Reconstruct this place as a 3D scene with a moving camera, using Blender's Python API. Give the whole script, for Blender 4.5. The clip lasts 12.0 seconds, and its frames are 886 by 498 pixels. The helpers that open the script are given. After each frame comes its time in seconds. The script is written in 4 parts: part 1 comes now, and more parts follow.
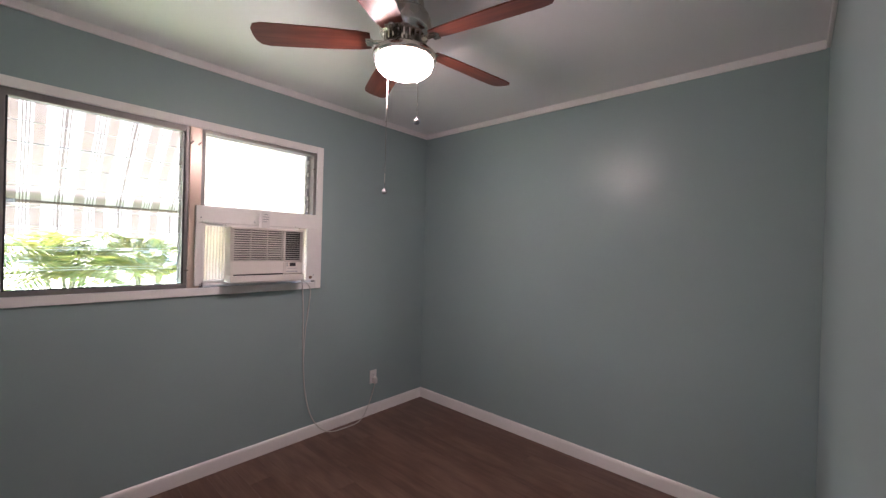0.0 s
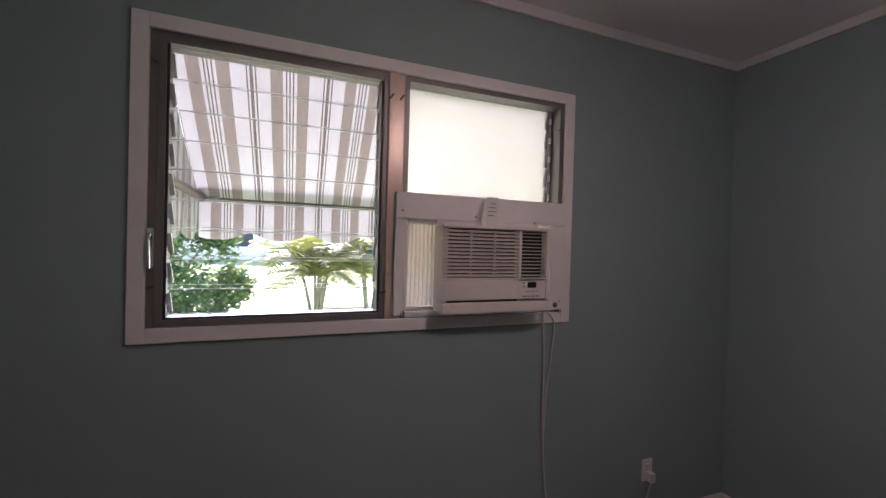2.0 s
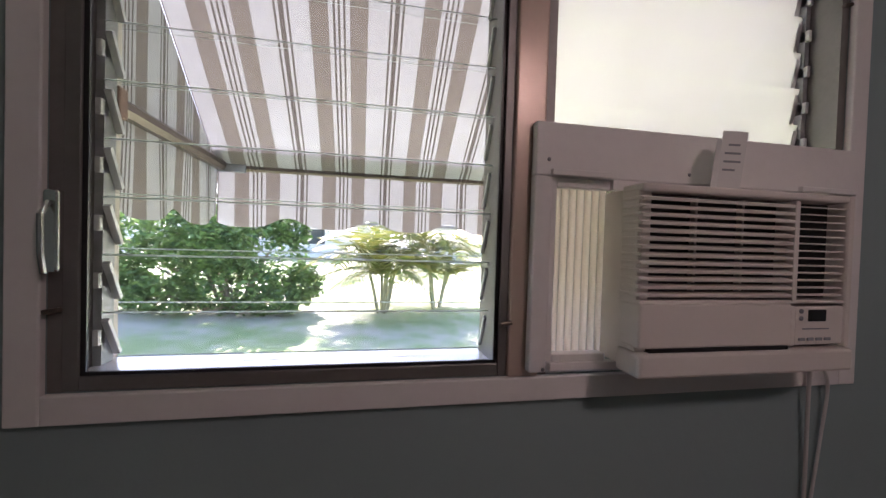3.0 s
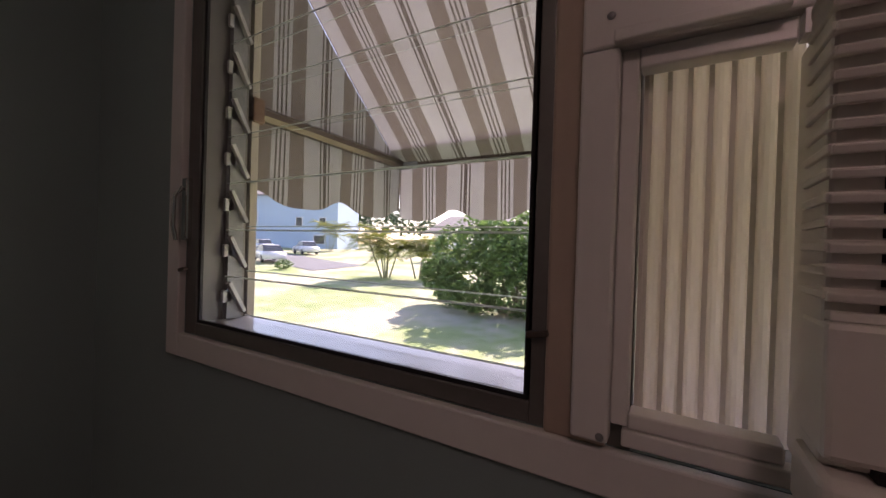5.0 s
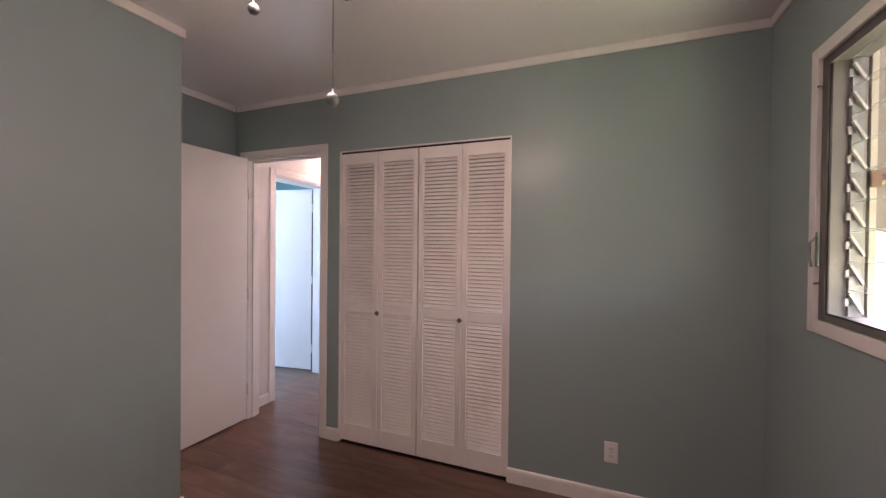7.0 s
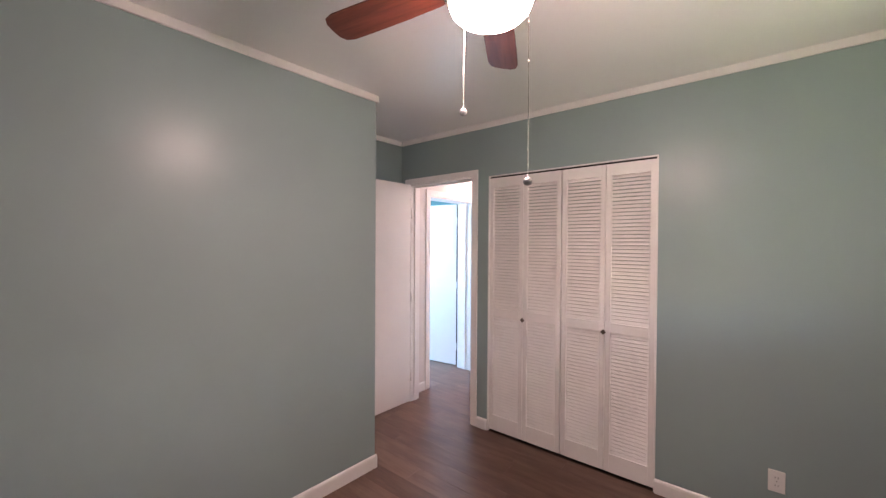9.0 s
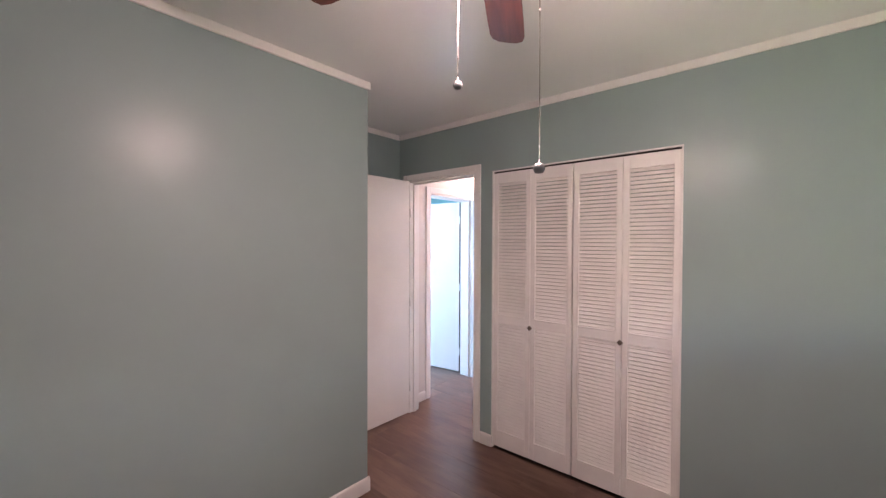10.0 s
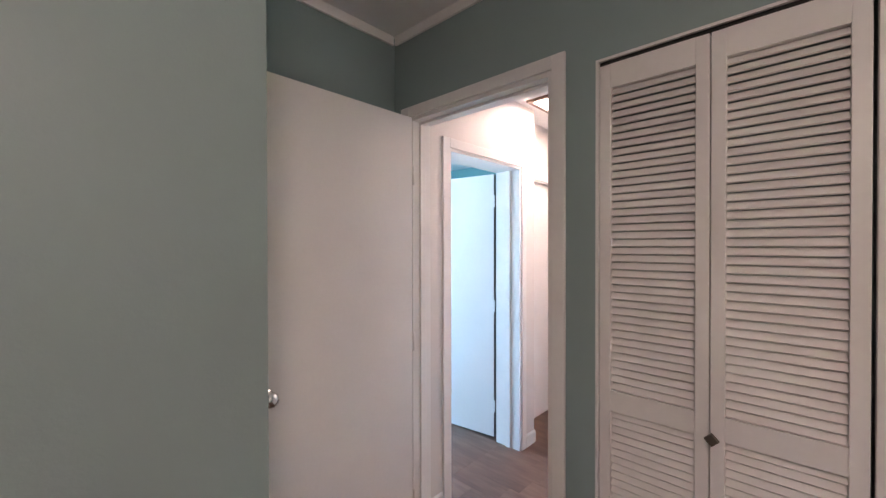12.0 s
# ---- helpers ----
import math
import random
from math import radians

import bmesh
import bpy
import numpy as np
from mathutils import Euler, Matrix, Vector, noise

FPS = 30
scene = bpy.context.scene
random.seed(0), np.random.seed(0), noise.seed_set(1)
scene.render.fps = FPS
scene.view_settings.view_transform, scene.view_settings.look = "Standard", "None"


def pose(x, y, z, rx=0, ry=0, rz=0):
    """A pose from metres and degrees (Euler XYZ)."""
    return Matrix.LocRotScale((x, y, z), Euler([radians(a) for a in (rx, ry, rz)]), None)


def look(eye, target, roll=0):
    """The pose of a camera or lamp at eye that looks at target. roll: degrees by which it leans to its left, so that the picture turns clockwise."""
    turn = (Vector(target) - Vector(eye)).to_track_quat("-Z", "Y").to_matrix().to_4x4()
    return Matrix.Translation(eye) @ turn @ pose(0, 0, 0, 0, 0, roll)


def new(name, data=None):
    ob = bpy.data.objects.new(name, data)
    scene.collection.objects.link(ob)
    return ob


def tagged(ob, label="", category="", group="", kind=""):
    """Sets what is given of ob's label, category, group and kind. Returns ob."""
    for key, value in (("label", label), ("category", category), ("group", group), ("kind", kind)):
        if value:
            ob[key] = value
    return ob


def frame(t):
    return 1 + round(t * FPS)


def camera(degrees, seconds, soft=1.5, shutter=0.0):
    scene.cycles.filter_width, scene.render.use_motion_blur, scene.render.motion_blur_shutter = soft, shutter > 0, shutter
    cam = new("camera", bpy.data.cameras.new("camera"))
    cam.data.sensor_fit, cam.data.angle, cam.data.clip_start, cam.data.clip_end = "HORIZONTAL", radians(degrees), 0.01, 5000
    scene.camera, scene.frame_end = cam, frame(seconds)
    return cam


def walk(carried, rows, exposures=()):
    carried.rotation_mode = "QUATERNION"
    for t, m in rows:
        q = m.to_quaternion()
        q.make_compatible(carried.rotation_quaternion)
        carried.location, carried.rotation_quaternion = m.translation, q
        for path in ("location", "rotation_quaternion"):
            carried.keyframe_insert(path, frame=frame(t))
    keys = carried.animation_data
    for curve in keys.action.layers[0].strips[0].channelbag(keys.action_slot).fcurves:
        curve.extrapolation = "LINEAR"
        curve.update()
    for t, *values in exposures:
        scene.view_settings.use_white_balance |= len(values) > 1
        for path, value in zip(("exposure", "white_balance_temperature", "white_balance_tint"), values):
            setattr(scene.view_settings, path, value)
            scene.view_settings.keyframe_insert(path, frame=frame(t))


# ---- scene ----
SKY, SUN, BULB, HALL_LAMP, FAR_ROOM = 0.15, 5.0, 6.5, 2.9, 8.5
cam = camera(97.2, 12.0, soft=1.4)
PATH = [
    (0, (0.346, 0.319, 1.451), (1.831, 1.659, 1.442), 1.6),
    (0.5, (0.533, 0.517, 1.455), (1.784, 2.077, 1.441), 1.5),
    (1, (0.635, 0.778, 1.436), (1.669, 2.49, 1.428), 1.6),
    (1.5, (0.676, 1.117, 1.45), (1.618, 2.882, 1.437), 1.9),
    (2, (0.724, 1.487, 1.461), (1.428, 3.358, 1.439), 1.6),
    (2.5, (0.766, 1.894, 1.448), (1.219, 3.842, 1.417), 1.8),
    (2.7, (0.763, 2.059, 1.44), (1.197, 4.011, 1.401), 1.9),
    (4.5, (0.989, 2.637, 1.372), (0.499, 4.576, 1.342), 0.9),
    (5, (1.167, 2.558, 1.365), (0.146, 4.278, 1.35), 1.8),
    (5.5, (1.428, 2.42, 1.391), (-0.146, 3.653, 1.366), 0.8),
    (6, (1.678, 2.273, 1.42), (-0.205, 2.944, 1.383), 0.9),
    (6.5, (1.9, 2.223, 1.43), (-0.097, 2.112, 1.399), 0.6),
    (7, (2.137, 2.239, 1.428), (0.281, 1.494, 1.406), 0.6),
    (7.5, (2.368, 2.227, 1.515), (0.683, 1.152, 1.461), 0.2),
    (7.7, (2.432, 2.231, 1.526), (0.801, 1.075, 1.479), 0.2),
    (9.5, (2.496, 2.283, 1.532), (0.971, 0.988, 1.507), 0.3),
    (10, (2.277, 2.148, 1.545), (0.765, 0.839, 1.515), 0.2),
    (10.5, (2.009, 1.909, 1.503), (0.519, 0.576, 1.468), 0.3),
    (11, (1.72, 1.6, 1.48), (0.24, 0.255, 1.46), 0.3),
    (11.5, (1.395, 1.323, 1.488), (-0.076, -0.031, 1.469), -0.1),
    (12, (1.091, 1.01, 1.481), (-0.371, -0.354, 1.465), -0.1),
]

EXPOSURES = [(0, 4.25, 5920, 23), (1, 3.6, 5980, 27), (2.0, 2.9, 6080, 31), (2.5, 2.9, 6080, 30), (4.5, 1.35, 6200, 26), (5.0, 1.6, 6850, 36), (5.5, 2.15, 7250, 48),
             (6.0, 2.75, 7150, 42), (6.5, 3.2, 6950, 36), (7.0, 4.05, 6850, 35), (7.5, 4.5, 6800, 31), (9.5, 4.65, 6520, 29), (10.5, 4.55, 6500, 31), (11.5, 4.35, 6480, 27), (12, 4.15, 6450, 21)]
walk(cam, [(t, look(eye, target, roll)) for t, eye, target, roll in PATH], EXPOSURES)

# ---- world, sun, lights ----
world = bpy.data.worlds.new("sky")
scene.world = world
world.use_nodes = True
wn = world.node_tree
sky = wn.nodes.new("ShaderNodeTexSky")
sky.sky_type, sky.sun_disc = "NISHITA", False
SUN_DIR = Vector((-0.09, 0.72, 0.62)).normalized()
sky.sun_elevation = math.asin(SUN_DIR.z)
sky.sun_rotation = math.atan2(SUN_DIR.x, SUN_DIR.y)
wn.links.new(sky.outputs[0], wn.nodes["Background"].inputs[0])
wn.nodes["Background"].inputs[1].default_value = SKY

sun_data = bpy.data.lights.new("sun", "SUN")
sun_data.energy, sun_data.angle, sun_data.color = SUN, radians(0.53), (1.0, 0.95, 0.88)
new("sun", sun_data).matrix_world = look(SUN_DIR * 30, (0, 0, 0))

# stands in for the window of the second bedroom
far_day = bpy.data.lights.new("second_bedroom_daylight", "AREA")
far_day.shape, far_day.size, far_day.size_y, far_day.energy, far_day.color = "RECTANGLE", 1.3, 1.0, FAR_ROOM, (0.40, 0.72, 1.0)
new("second_bedroom_daylight", far_day).matrix_world = look((0.0, -3.42, 1.6), (-0.6, -2.0, 1.3))


# ---- materials ----
def material(name):
    m = bpy.data.materials.new(name)
    m.use_nodes = True
    nt = m.node_tree
    return m, nt, nt.nodes["Principled BSDF"]


def node(nt, kind, **sockets):
    n = nt.nodes.new(kind)
    for k, v in sockets.items():
        n.inputs[k.replace("_", " ")].default_value = v
    return n


def coords(nt, scale=(1, 1, 1)):
    """World-metre coordinates of the surface."""
    geo = nt.nodes.new("ShaderNodeNewGeometry")
    mp = nt.nodes.new("ShaderNodeMapping")
    mp.inputs["Scale"].default_value = scale
    nt.links.new(geo.outputs["Position"], mp.inputs["Vector"])
    return mp.outputs[0]


def ramp(nt, fac, stops):
    r = nt.nodes.new("ShaderNodeValToRGB")
    el = r.color_ramp.elements
    while len(el) < len(stops):
        el.new(0.5)
    for e, (p, c) in zip(el, stops):
        e.position, e.color = p, (*c, 1)
    nt.links.new(fac, r.inputs[0])
    return r.outputs[0]


def noise_tex(nt, vec, scale, detail=3.0, rough=0.5):
    n = node(nt, "ShaderNodeTexNoise", Scale=scale, Detail=detail, Roughness=rough)
    nt.links.new(vec, n.inputs["Vector"])
    return n.outputs["Fac"]


def surface(name, colour, rough=0.5, vary=0.06, big=1.5, fine=60.0, bump=0.1, bump_dist=0.002, metal=0.0, rough_vary=0.08, spec=0.5, coat=0.0):
    """Paint, plastic, metal: a base colour mottled at two scales, with fine relief."""
    m, nt, p = material(name)
    v = coords(nt)
    a, b = noise_tex(nt, v, big), noise_tex(nt, v, fine, 4.0, 0.6)
    mixn = nt.nodes.new("ShaderNodeMath")
    mixn.operation = "MULTIPLY_ADD"
    mixn.inputs[1].default_value = 0.35
    nt.links.new(b, mixn.inputs[0])
    nt.links.new(a, mixn.inputs[2])
    lo = tuple(c * (1 - vary) for c in colour)
    hi = tuple(min(1.0, c * (1 + vary)) for c in colour)
    nt.links.new(ramp(nt, mixn.outputs[0], [(0.45, lo), (0.9, hi)]), p.inputs["Base Color"])
    r = node(nt, "ShaderNodeMapRange")
    r.inputs["To Min"].default_value, r.inputs["To Max"].default_value = max(0.02, rough - rough_vary), min(1, rough + rough_vary)
    nt.links.new(a, r.inputs["Value"])
    nt.links.new(r.outputs[0], p.inputs["Roughness"])
    p.inputs["Metallic"].default_value = metal
    p.inputs["Specular IOR Level"].default_value = spec
    p.inputs["Coat Weight"].default_value = coat
    bp = node(nt, "ShaderNodeBump", Strength=bump, Distance=bump_dist)
    nt.links.new(b, bp.inputs["Height"])
    nt.links.new(bp.outputs[0], p.inputs["Normal"])
    return m


def wall_paint(name, colour, rough):
    """Rolled satin paint over patchy plaster."""
    m, nt, p = material(name)
    v = coords(nt)
    a = noise_tex(nt, v, 1.1, 3.0)
    peel = noise_tex(nt, v, 130.0, 2.0, 0.5)
    patch = noise_tex(nt, v, 48.0, 3.0, 0.6)
    nt.links.new(ramp(nt, a, [(0.3, tuple(c * 0.95 for c in colour)), (0.7, tuple(c * 1.04 for c in colour))]), p.inputs["Base Color"])
    r = node(nt, "ShaderNodeMapRange")
    r.inputs["From Min"].default_value, r.inputs["From Max"].default_value = 0.3, 0.7
    r.inputs["To Min"].default_value, r.inputs["To Max"].default_value = rough, rough + 0.001
    nt.links.new(patch, r.inputs["Value"])
    nt.links.new(r.outputs[0], p.inputs["Roughness"])
    add = nt.nodes.new("ShaderNodeMath")
    add.operation = "MULTIPLY_ADD"
    add.inputs[1].default_value = 1.8
    nt.links.new(patch, add.inputs[0])
    nt.links.new(peel, add.inputs[2])
    p.inputs["Specular IOR Level"].default_value = 0.25
    bp = node(nt, "ShaderNodeBump", Strength=0.14, Distance=0.0016)
    nt.links.new(add.outputs[0], bp.inputs["Height"])
    nt.links.new(bp.outputs[0], p.inputs["Normal"])
    return m


def plank_material():
    m, nt, p = material("laminate_plank")
    info = nt.nodes.new("ShaderNodeObjectInfo")
    geo = nt.nodes.new("ShaderNodeNewGeometry")
    off = nt.nodes.new("ShaderNodeVectorMath")
    off.operation = "MULTIPLY_ADD"
    comb = nt.nodes.new("ShaderNodeCombineXYZ")
    for i in range(3):
        nt.links.new(info.outputs["Random"], comb.inputs[i])
    off.inputs[1].default_value = (37.0, 91.0, 13.0)
    nt.links.new(comb.outputs[0], off.inputs[0])
    nt.links.new(geo.outputs["Position"], off.inputs[2])
    mp = nt.nodes.new("ShaderNodeMapping")
    mp.inputs["Scale"].default_value = (9.0, 1.6, 1.0)
    nt.links.new(off.outputs[0], mp.inputs["Vector"])
    g1 = noise_tex(nt, mp.outputs[0], 1.6, 5.0, 0.6)
    mp2 = nt.nodes.new("ShaderNodeMapping")
    mp2.inputs["Scale"].default_value = (60.0, 2.5, 1.0)
    nt.links.new(off.outputs[0], mp2.inputs["Vector"])
    g2 = noise_tex(nt, mp2.outputs[0], 2.0, 4.0, 0.6)
    add = nt.nodes.new("ShaderNodeMath")
    add.operation = "MULTIPLY_ADD"
    add.inputs[1].default_value = 0.45
    nt.links.new(g2, add.inputs[0])
    nt.links.new(g1, add.inputs[2])
    add2 = nt.nodes.new("ShaderNodeMath")
    add2.operation = "MULTIPLY_ADD"
    add2.inputs[1].default_value = 0.16
    nt.links.new(info.outputs["Random"], add2.inputs[0])
    nt.links.new(add.outputs[0], add2.inputs[2])
    nt.links.new(ramp(nt, add2.outputs[0], [(0.42, (0.062, 0.033, 0.024)), (0.72, (0.112, 0.062, 0.045)), (1.0, (0.175, 0.105, 0.078))]), p.inputs["Base Color"])
    p.inputs["Roughness"].default_value = 0.33
    p.inputs["Specular IOR Level"].default_value = 0.35
    bp = node(nt, "ShaderNodeBump", Strength=0.12, Distance=0.001)
    nt.links.new(g2, bp.inputs["Height"])
    nt.links.new(bp.outputs[0], p.inputs["Normal"])
    return m


def wood_material(name, dark, light, scale=(2.0, 30.0, 30.0), rough=0.35):
    m, nt, p = material(name)
    tc = nt.nodes.new("ShaderNodeTexCoord")
    mp = nt.nodes.new("ShaderNodeMapping")
    mp.inputs["Scale"].default_value = scale
    nt.links.new(tc.outputs["Object"], mp.inputs["Vector"])
    g = noise_tex(nt, mp.outputs[0], 1.5, 5.0, 0.65)
    nt.links.new(ramp(nt, g, [(0.3, dark), (0.7, light)]), p.inputs["Base Color"])
    p.inputs["Roughness"].default_value = rough
    return m


def clear_glass():
    m, nt, p = material("clear_glass")
    out = nt.nodes["Material Output"]
    tr = nt.nodes.new("ShaderNodeBsdfTransparent")
    tr.inputs[0].default_value = (0.985, 0.995, 0.99, 1)
    gl = nt.nodes.new("ShaderNodeBsdfGlossy")
    gl.inputs["Roughness"].default_value = 0.03
    lw = nt.nodes.new("ShaderNodeLayerWeight")
    pw = nt.nodes.new("ShaderNodeMath")
    pw.operation = "POWER"
    pw.inputs[1].default_value = 4.0
    nt.links.new(lw.outputs["Facing"], pw.inputs[0])
    fr = nt.nodes.new("ShaderNodeMath")
    fr.operation = "MULTIPLY_ADD"
    fr.inputs[1].default_value, fr.inputs[2].default_value = 0.3, 0.012
    nt.links.new(pw.outputs[0], fr.inputs[0])
    mx = nt.nodes.new("ShaderNodeMixShader")
    nt.links.new(fr.outputs[0], mx.inputs[0])
    nt.links.new(tr.outputs[0], mx.inputs[1])
    nt.links.new(gl.outputs[0], mx.inputs[2])
    nt.links.new(mx.outputs[0], out.inputs[0])
    return m


def sheer(name, colour, clear, scatter=0.5):
    """Thin sheet: lets part of the light straight through, scatters part onward, reflects the rest."""
    m, nt, p = material(name)
    out = nt.nodes["Material Output"]
    tr = nt.nodes.new("ShaderNodeBsdfTransparent")
    tl = nt.nodes.new("ShaderNodeBsdfTranslucent")
    tl.inputs[0].default_value = (*colour, 1)
    p.inputs["Base Color"].default_value = (*colour, 1)
    p.inputs["Roughness"].default_value = 0.6
    m1, m2 = nt.nodes.new("ShaderNodeMixShader"), nt.nodes.new("ShaderNodeMixShader")
    m1.inputs[0].default_value, m2.inputs[0].default_value = scatter, clear
    nt.links.new(p.outputs[0], m1.inputs[1])
    nt.links.new(tl.outputs[0], m1.inputs[2])
    nt.links.new(m1.outputs[0], m2.inputs[1])
    nt.links.new(tr.outputs[0], m2.inputs[2])
    nt.links.new(m2.outputs[0], out.inputs[0])
    return m


def awning_cloth(name, axis, start):
    """Woven stripes: two brown bands round a triple line, then a triple line on white, every 0.295 m."""
    m, nt, p = material(name)
    out = nt.nodes["Material Output"]
    geo = nt.nodes.new("ShaderNodeNewGeometry")
    sep = nt.nodes.new("ShaderNodeSeparateXYZ")
    nt.links.new(geo.outputs["Position"], sep.inputs[0])
    a = nt.nodes.new("ShaderNodeMath")
    a.operation = "SUBTRACT"
    nt.links.new(sep.outputs[axis], a.inputs[0])
    a.inputs[1].default_value = start
    b = nt.nodes.new("ShaderNodeMath")
    b.operation = "DIVIDE"
    nt.links.new(a.outputs[0], b.inputs[0])
    b.inputs[1].default_value = 0.295
    f = nt.nodes.new("ShaderNodeMath")
    f.operation = "FRACT"
    nt.links.new(b.outputs[0], f.inputs[0])
    white, tan, line = (0.40, 0.388, 0.385), (0.19, 0.16, 0.138), (0.12, 0.10, 0.088)
    marks = [(0.0, line), (0.02, white), (0.045, line), (0.065, white), (0.235, tan), (0.395, white), (0.435, line), (0.455, white), (0.48, line),
             (0.50, white), (0.525, line), (0.545, white), (0.585, tan), (0.745, white), (0.935, line), (0.955, white), (0.98, line)]
    r = nt.nodes.new("ShaderNodeValToRGB")
    r.color_ramp.interpolation = "CONSTANT"
    el = r.color_ramp.elements
    while len(el) < len(marks):
        el.new(0.5)
    for e, (pos, c) in zip(el, marks):
        e.position, e.color = pos, (*c, 1)
    nt.links.new(f.outputs[0], r.inputs[0])
    v = coords(nt)
    weave = noise_tex(nt, v, 5.0, 5.0, 0.7)
    dirt = nt.nodes.new("ShaderNodeMixRGB")
    dirt.blend_type = "MULTIPLY"
    dirt.inputs[0].default_value = 0.5
    nt.links.new(r.outputs[0], dirt.inputs[1])
    nt.links.new(ramp(nt, weave, [(0.3, (0.75, 0.72, 0.68)), (0.65, (1, 1, 1))]), dirt.inputs[2])
    tl = nt.nodes.new("ShaderNodeBsdfTranslucent")
    nt.links.new(dirt.outputs[0], tl.inputs[0])
    nt.links.new(dirt.outputs[0], p.inputs["Base Color"])
    p.inputs["Roughness"].default_value = 0.8
    mx = nt.nodes.new("ShaderNodeMixShader")
    mx.inputs[0].default_value = 0.15
    nt.links.new(p.outputs[0], mx.inputs[1])
    nt.links.new(tl.outputs[0], mx.inputs[2])
    nt.links.new(mx.outputs[0], out.inputs[0])
    return m


def leaf_material(name, dark, light):
    m, nt, p = material(name)
    out = nt.nodes["Material Output"]
    geo = nt.nodes.new("ShaderNodeNewGeometry")
    c = ramp(nt, geo.outputs["Random Per Island"], [(0.0, dark), (1.0, light)])
    nt.links.new(c, p.inputs["Base Color"])
    p.inputs["Roughness"].default_value = 0.45
    tl = nt.nodes.new("ShaderNodeBsdfTranslucent")
    nt.links.new(c, tl.inputs[0])
    mx = nt.nodes.new("ShaderNodeMixShader")
    mx.inputs[0].default_value = 0.3
    nt.links.new(p.outputs[0], mx.inputs[1])
    nt.links.new(tl.outputs[0], mx.inputs[2])
    nt.links.new(mx.outputs[0], out.inputs[0])
    return m


def emitter(name, colour, strength):
    m, nt, p = material(name)
    p.inputs["Base Color"].default_value = (*colour, 1)
    p.inputs["Emission Color"].default_value = (*colour, 1)
    p.inputs["Emission Strength"].default_value = strength
    return m


def grass_material():
    m, nt, p = material("lawn")
    v = coords(nt)
    a, b, c = noise_tex(nt, v, 0.28, 4.0, 0.6), noise_tex(nt, v, 2.2, 4.0, 0.6), noise_tex(nt, v, 25.0, 3.0, 0.7)
    add = nt.nodes.new("ShaderNodeMath")
    add.operation = "MULTIPLY_ADD"
    add.inputs[1].default_value = 0.4
    nt.links.new(b, add.inputs[0])
    nt.links.new(a, add.inputs[2])
    add2 = nt.nodes.new("ShaderNodeMath")
    add2.operation = "MULTIPLY_ADD"
    add2.inputs[1].default_value = 0.25
    nt.links.new(c, add2.inputs[0])
    nt.links.new(add.outputs[0], add2.inputs[2])
    nt.links.new(ramp(nt, add2.outputs[0], [(0.55, (0.16, 0.25, 0.07)), (0.74, (0.29, 0.36, 0.14)), (0.93, (0.52, 0.48, 0.36))]), p.inputs["Base Color"])
    p.inputs["Roughness"].default_value = 0.9
    bp = node(nt, "ShaderNodeBump", Strength=0.6, Distance=0.03)
    nt.links.new(c, bp.inputs["Height"])
    nt.links.new(bp.outputs[0], p.inputs["Normal"])
    return m


WALL = wall_paint("sage_green_wall_paint", (0.288, 0.372, 0.368), 0.31)
CEIL = surface("ceiling_paint", (0.86, 0.86, 0.86), 0.30, 0.02, 1.0, 90.0, 0.10, rough_vary=0.0, spec=0.9)
TRIM = surface("white_trim_paint", (0.81, 0.79, 0.77), 0.33, 0.05, 3.0, 45.0, 0.08)
DOOR = surface("white_door_paint", (0.80, 0.78, 0.76), 0.38, 0.04, 2.0, 70.0, 0.08)
LOUVRE = surface("white_louvre_paint", (0.82, 0.79, 0.77), 0.42, 0.05, 4.0, 40.0, 0.08)
HALLWALL = wall_paint("warm_white_hall_paint", (0.72, 0.68, 0.65), 0.45)
TEAL = wall_paint("teal_second_bedroom_paint", (0.16, 0.36, 0.37), 0.45)
PLANK = plank_material()
DARKGAP = surface("dark_gap", (0.02, 0.018, 0.016), 0.8, 0.1)
SUBFLOOR = surface("plank_joint", (0.035, 0.022, 0.016), 0.7, 0.2)
ALU = surface("dull_aluminium", (0.23, 0.22, 0.21), 0.46, 0.12, 6.0, 80.0, 0.1, metal=0.6)
ALUDARK = surface("weathered_aluminium", (0.30, 0.31, 0.32), 0.5, 0.3, 18.0, 90.0, 0.3, metal=0.5)
MULL = surface("satin_pinkish_mullion", (0.56, 0.44, 0.36), 0.3, 0.08, 4.0, 60.0, 0.08, metal=0.25)
DARKEDGE = wood_material("dark_door_edge", (0.045, 0.035, 0.03), (0.10, 0.08, 0.065))
CHROME = surface("chrome", (0.75, 0.75, 0.74), 0.18, 0.05, 9.0, 90.0, 0.05, metal=1.0)
NICKEL = surface("brushed_nickel", (0.58, 0.54, 0.50), 0.26, 0.08, 9.0, 120.0, 0.05, metal=1.0)
BRONZE = surface("dark_bronze_knob", (0.16, 0.13, 0.11), 0.35, 0.15, 20.0, 90.0, 0.1, metal=0.8)
PLASTIC = surface("off_white_plastic", (0.72, 0.68, 0.63), 0.42, 0.03, 5.0, 120.0, 0.06)
PLASTICW = surface("white_plastic", (0.78, 0.77, 0.75), 0.4, 0.03, 5.0, 120.0, 0.05)
BLACK = surface("black_plastic", (0.015, 0.015, 0.016), 0.4, 0.2)
COIL = surface("dusty_cooling_fins", (0.07, 0.065, 0.06), 0.6, 0.3, 20.0, 150.0, 0.4)
SILL = surface("glossy_pale_sill", (0.70, 0.72, 0.74), 0.16, 0.05, 8.0, 60.0, 0.05)
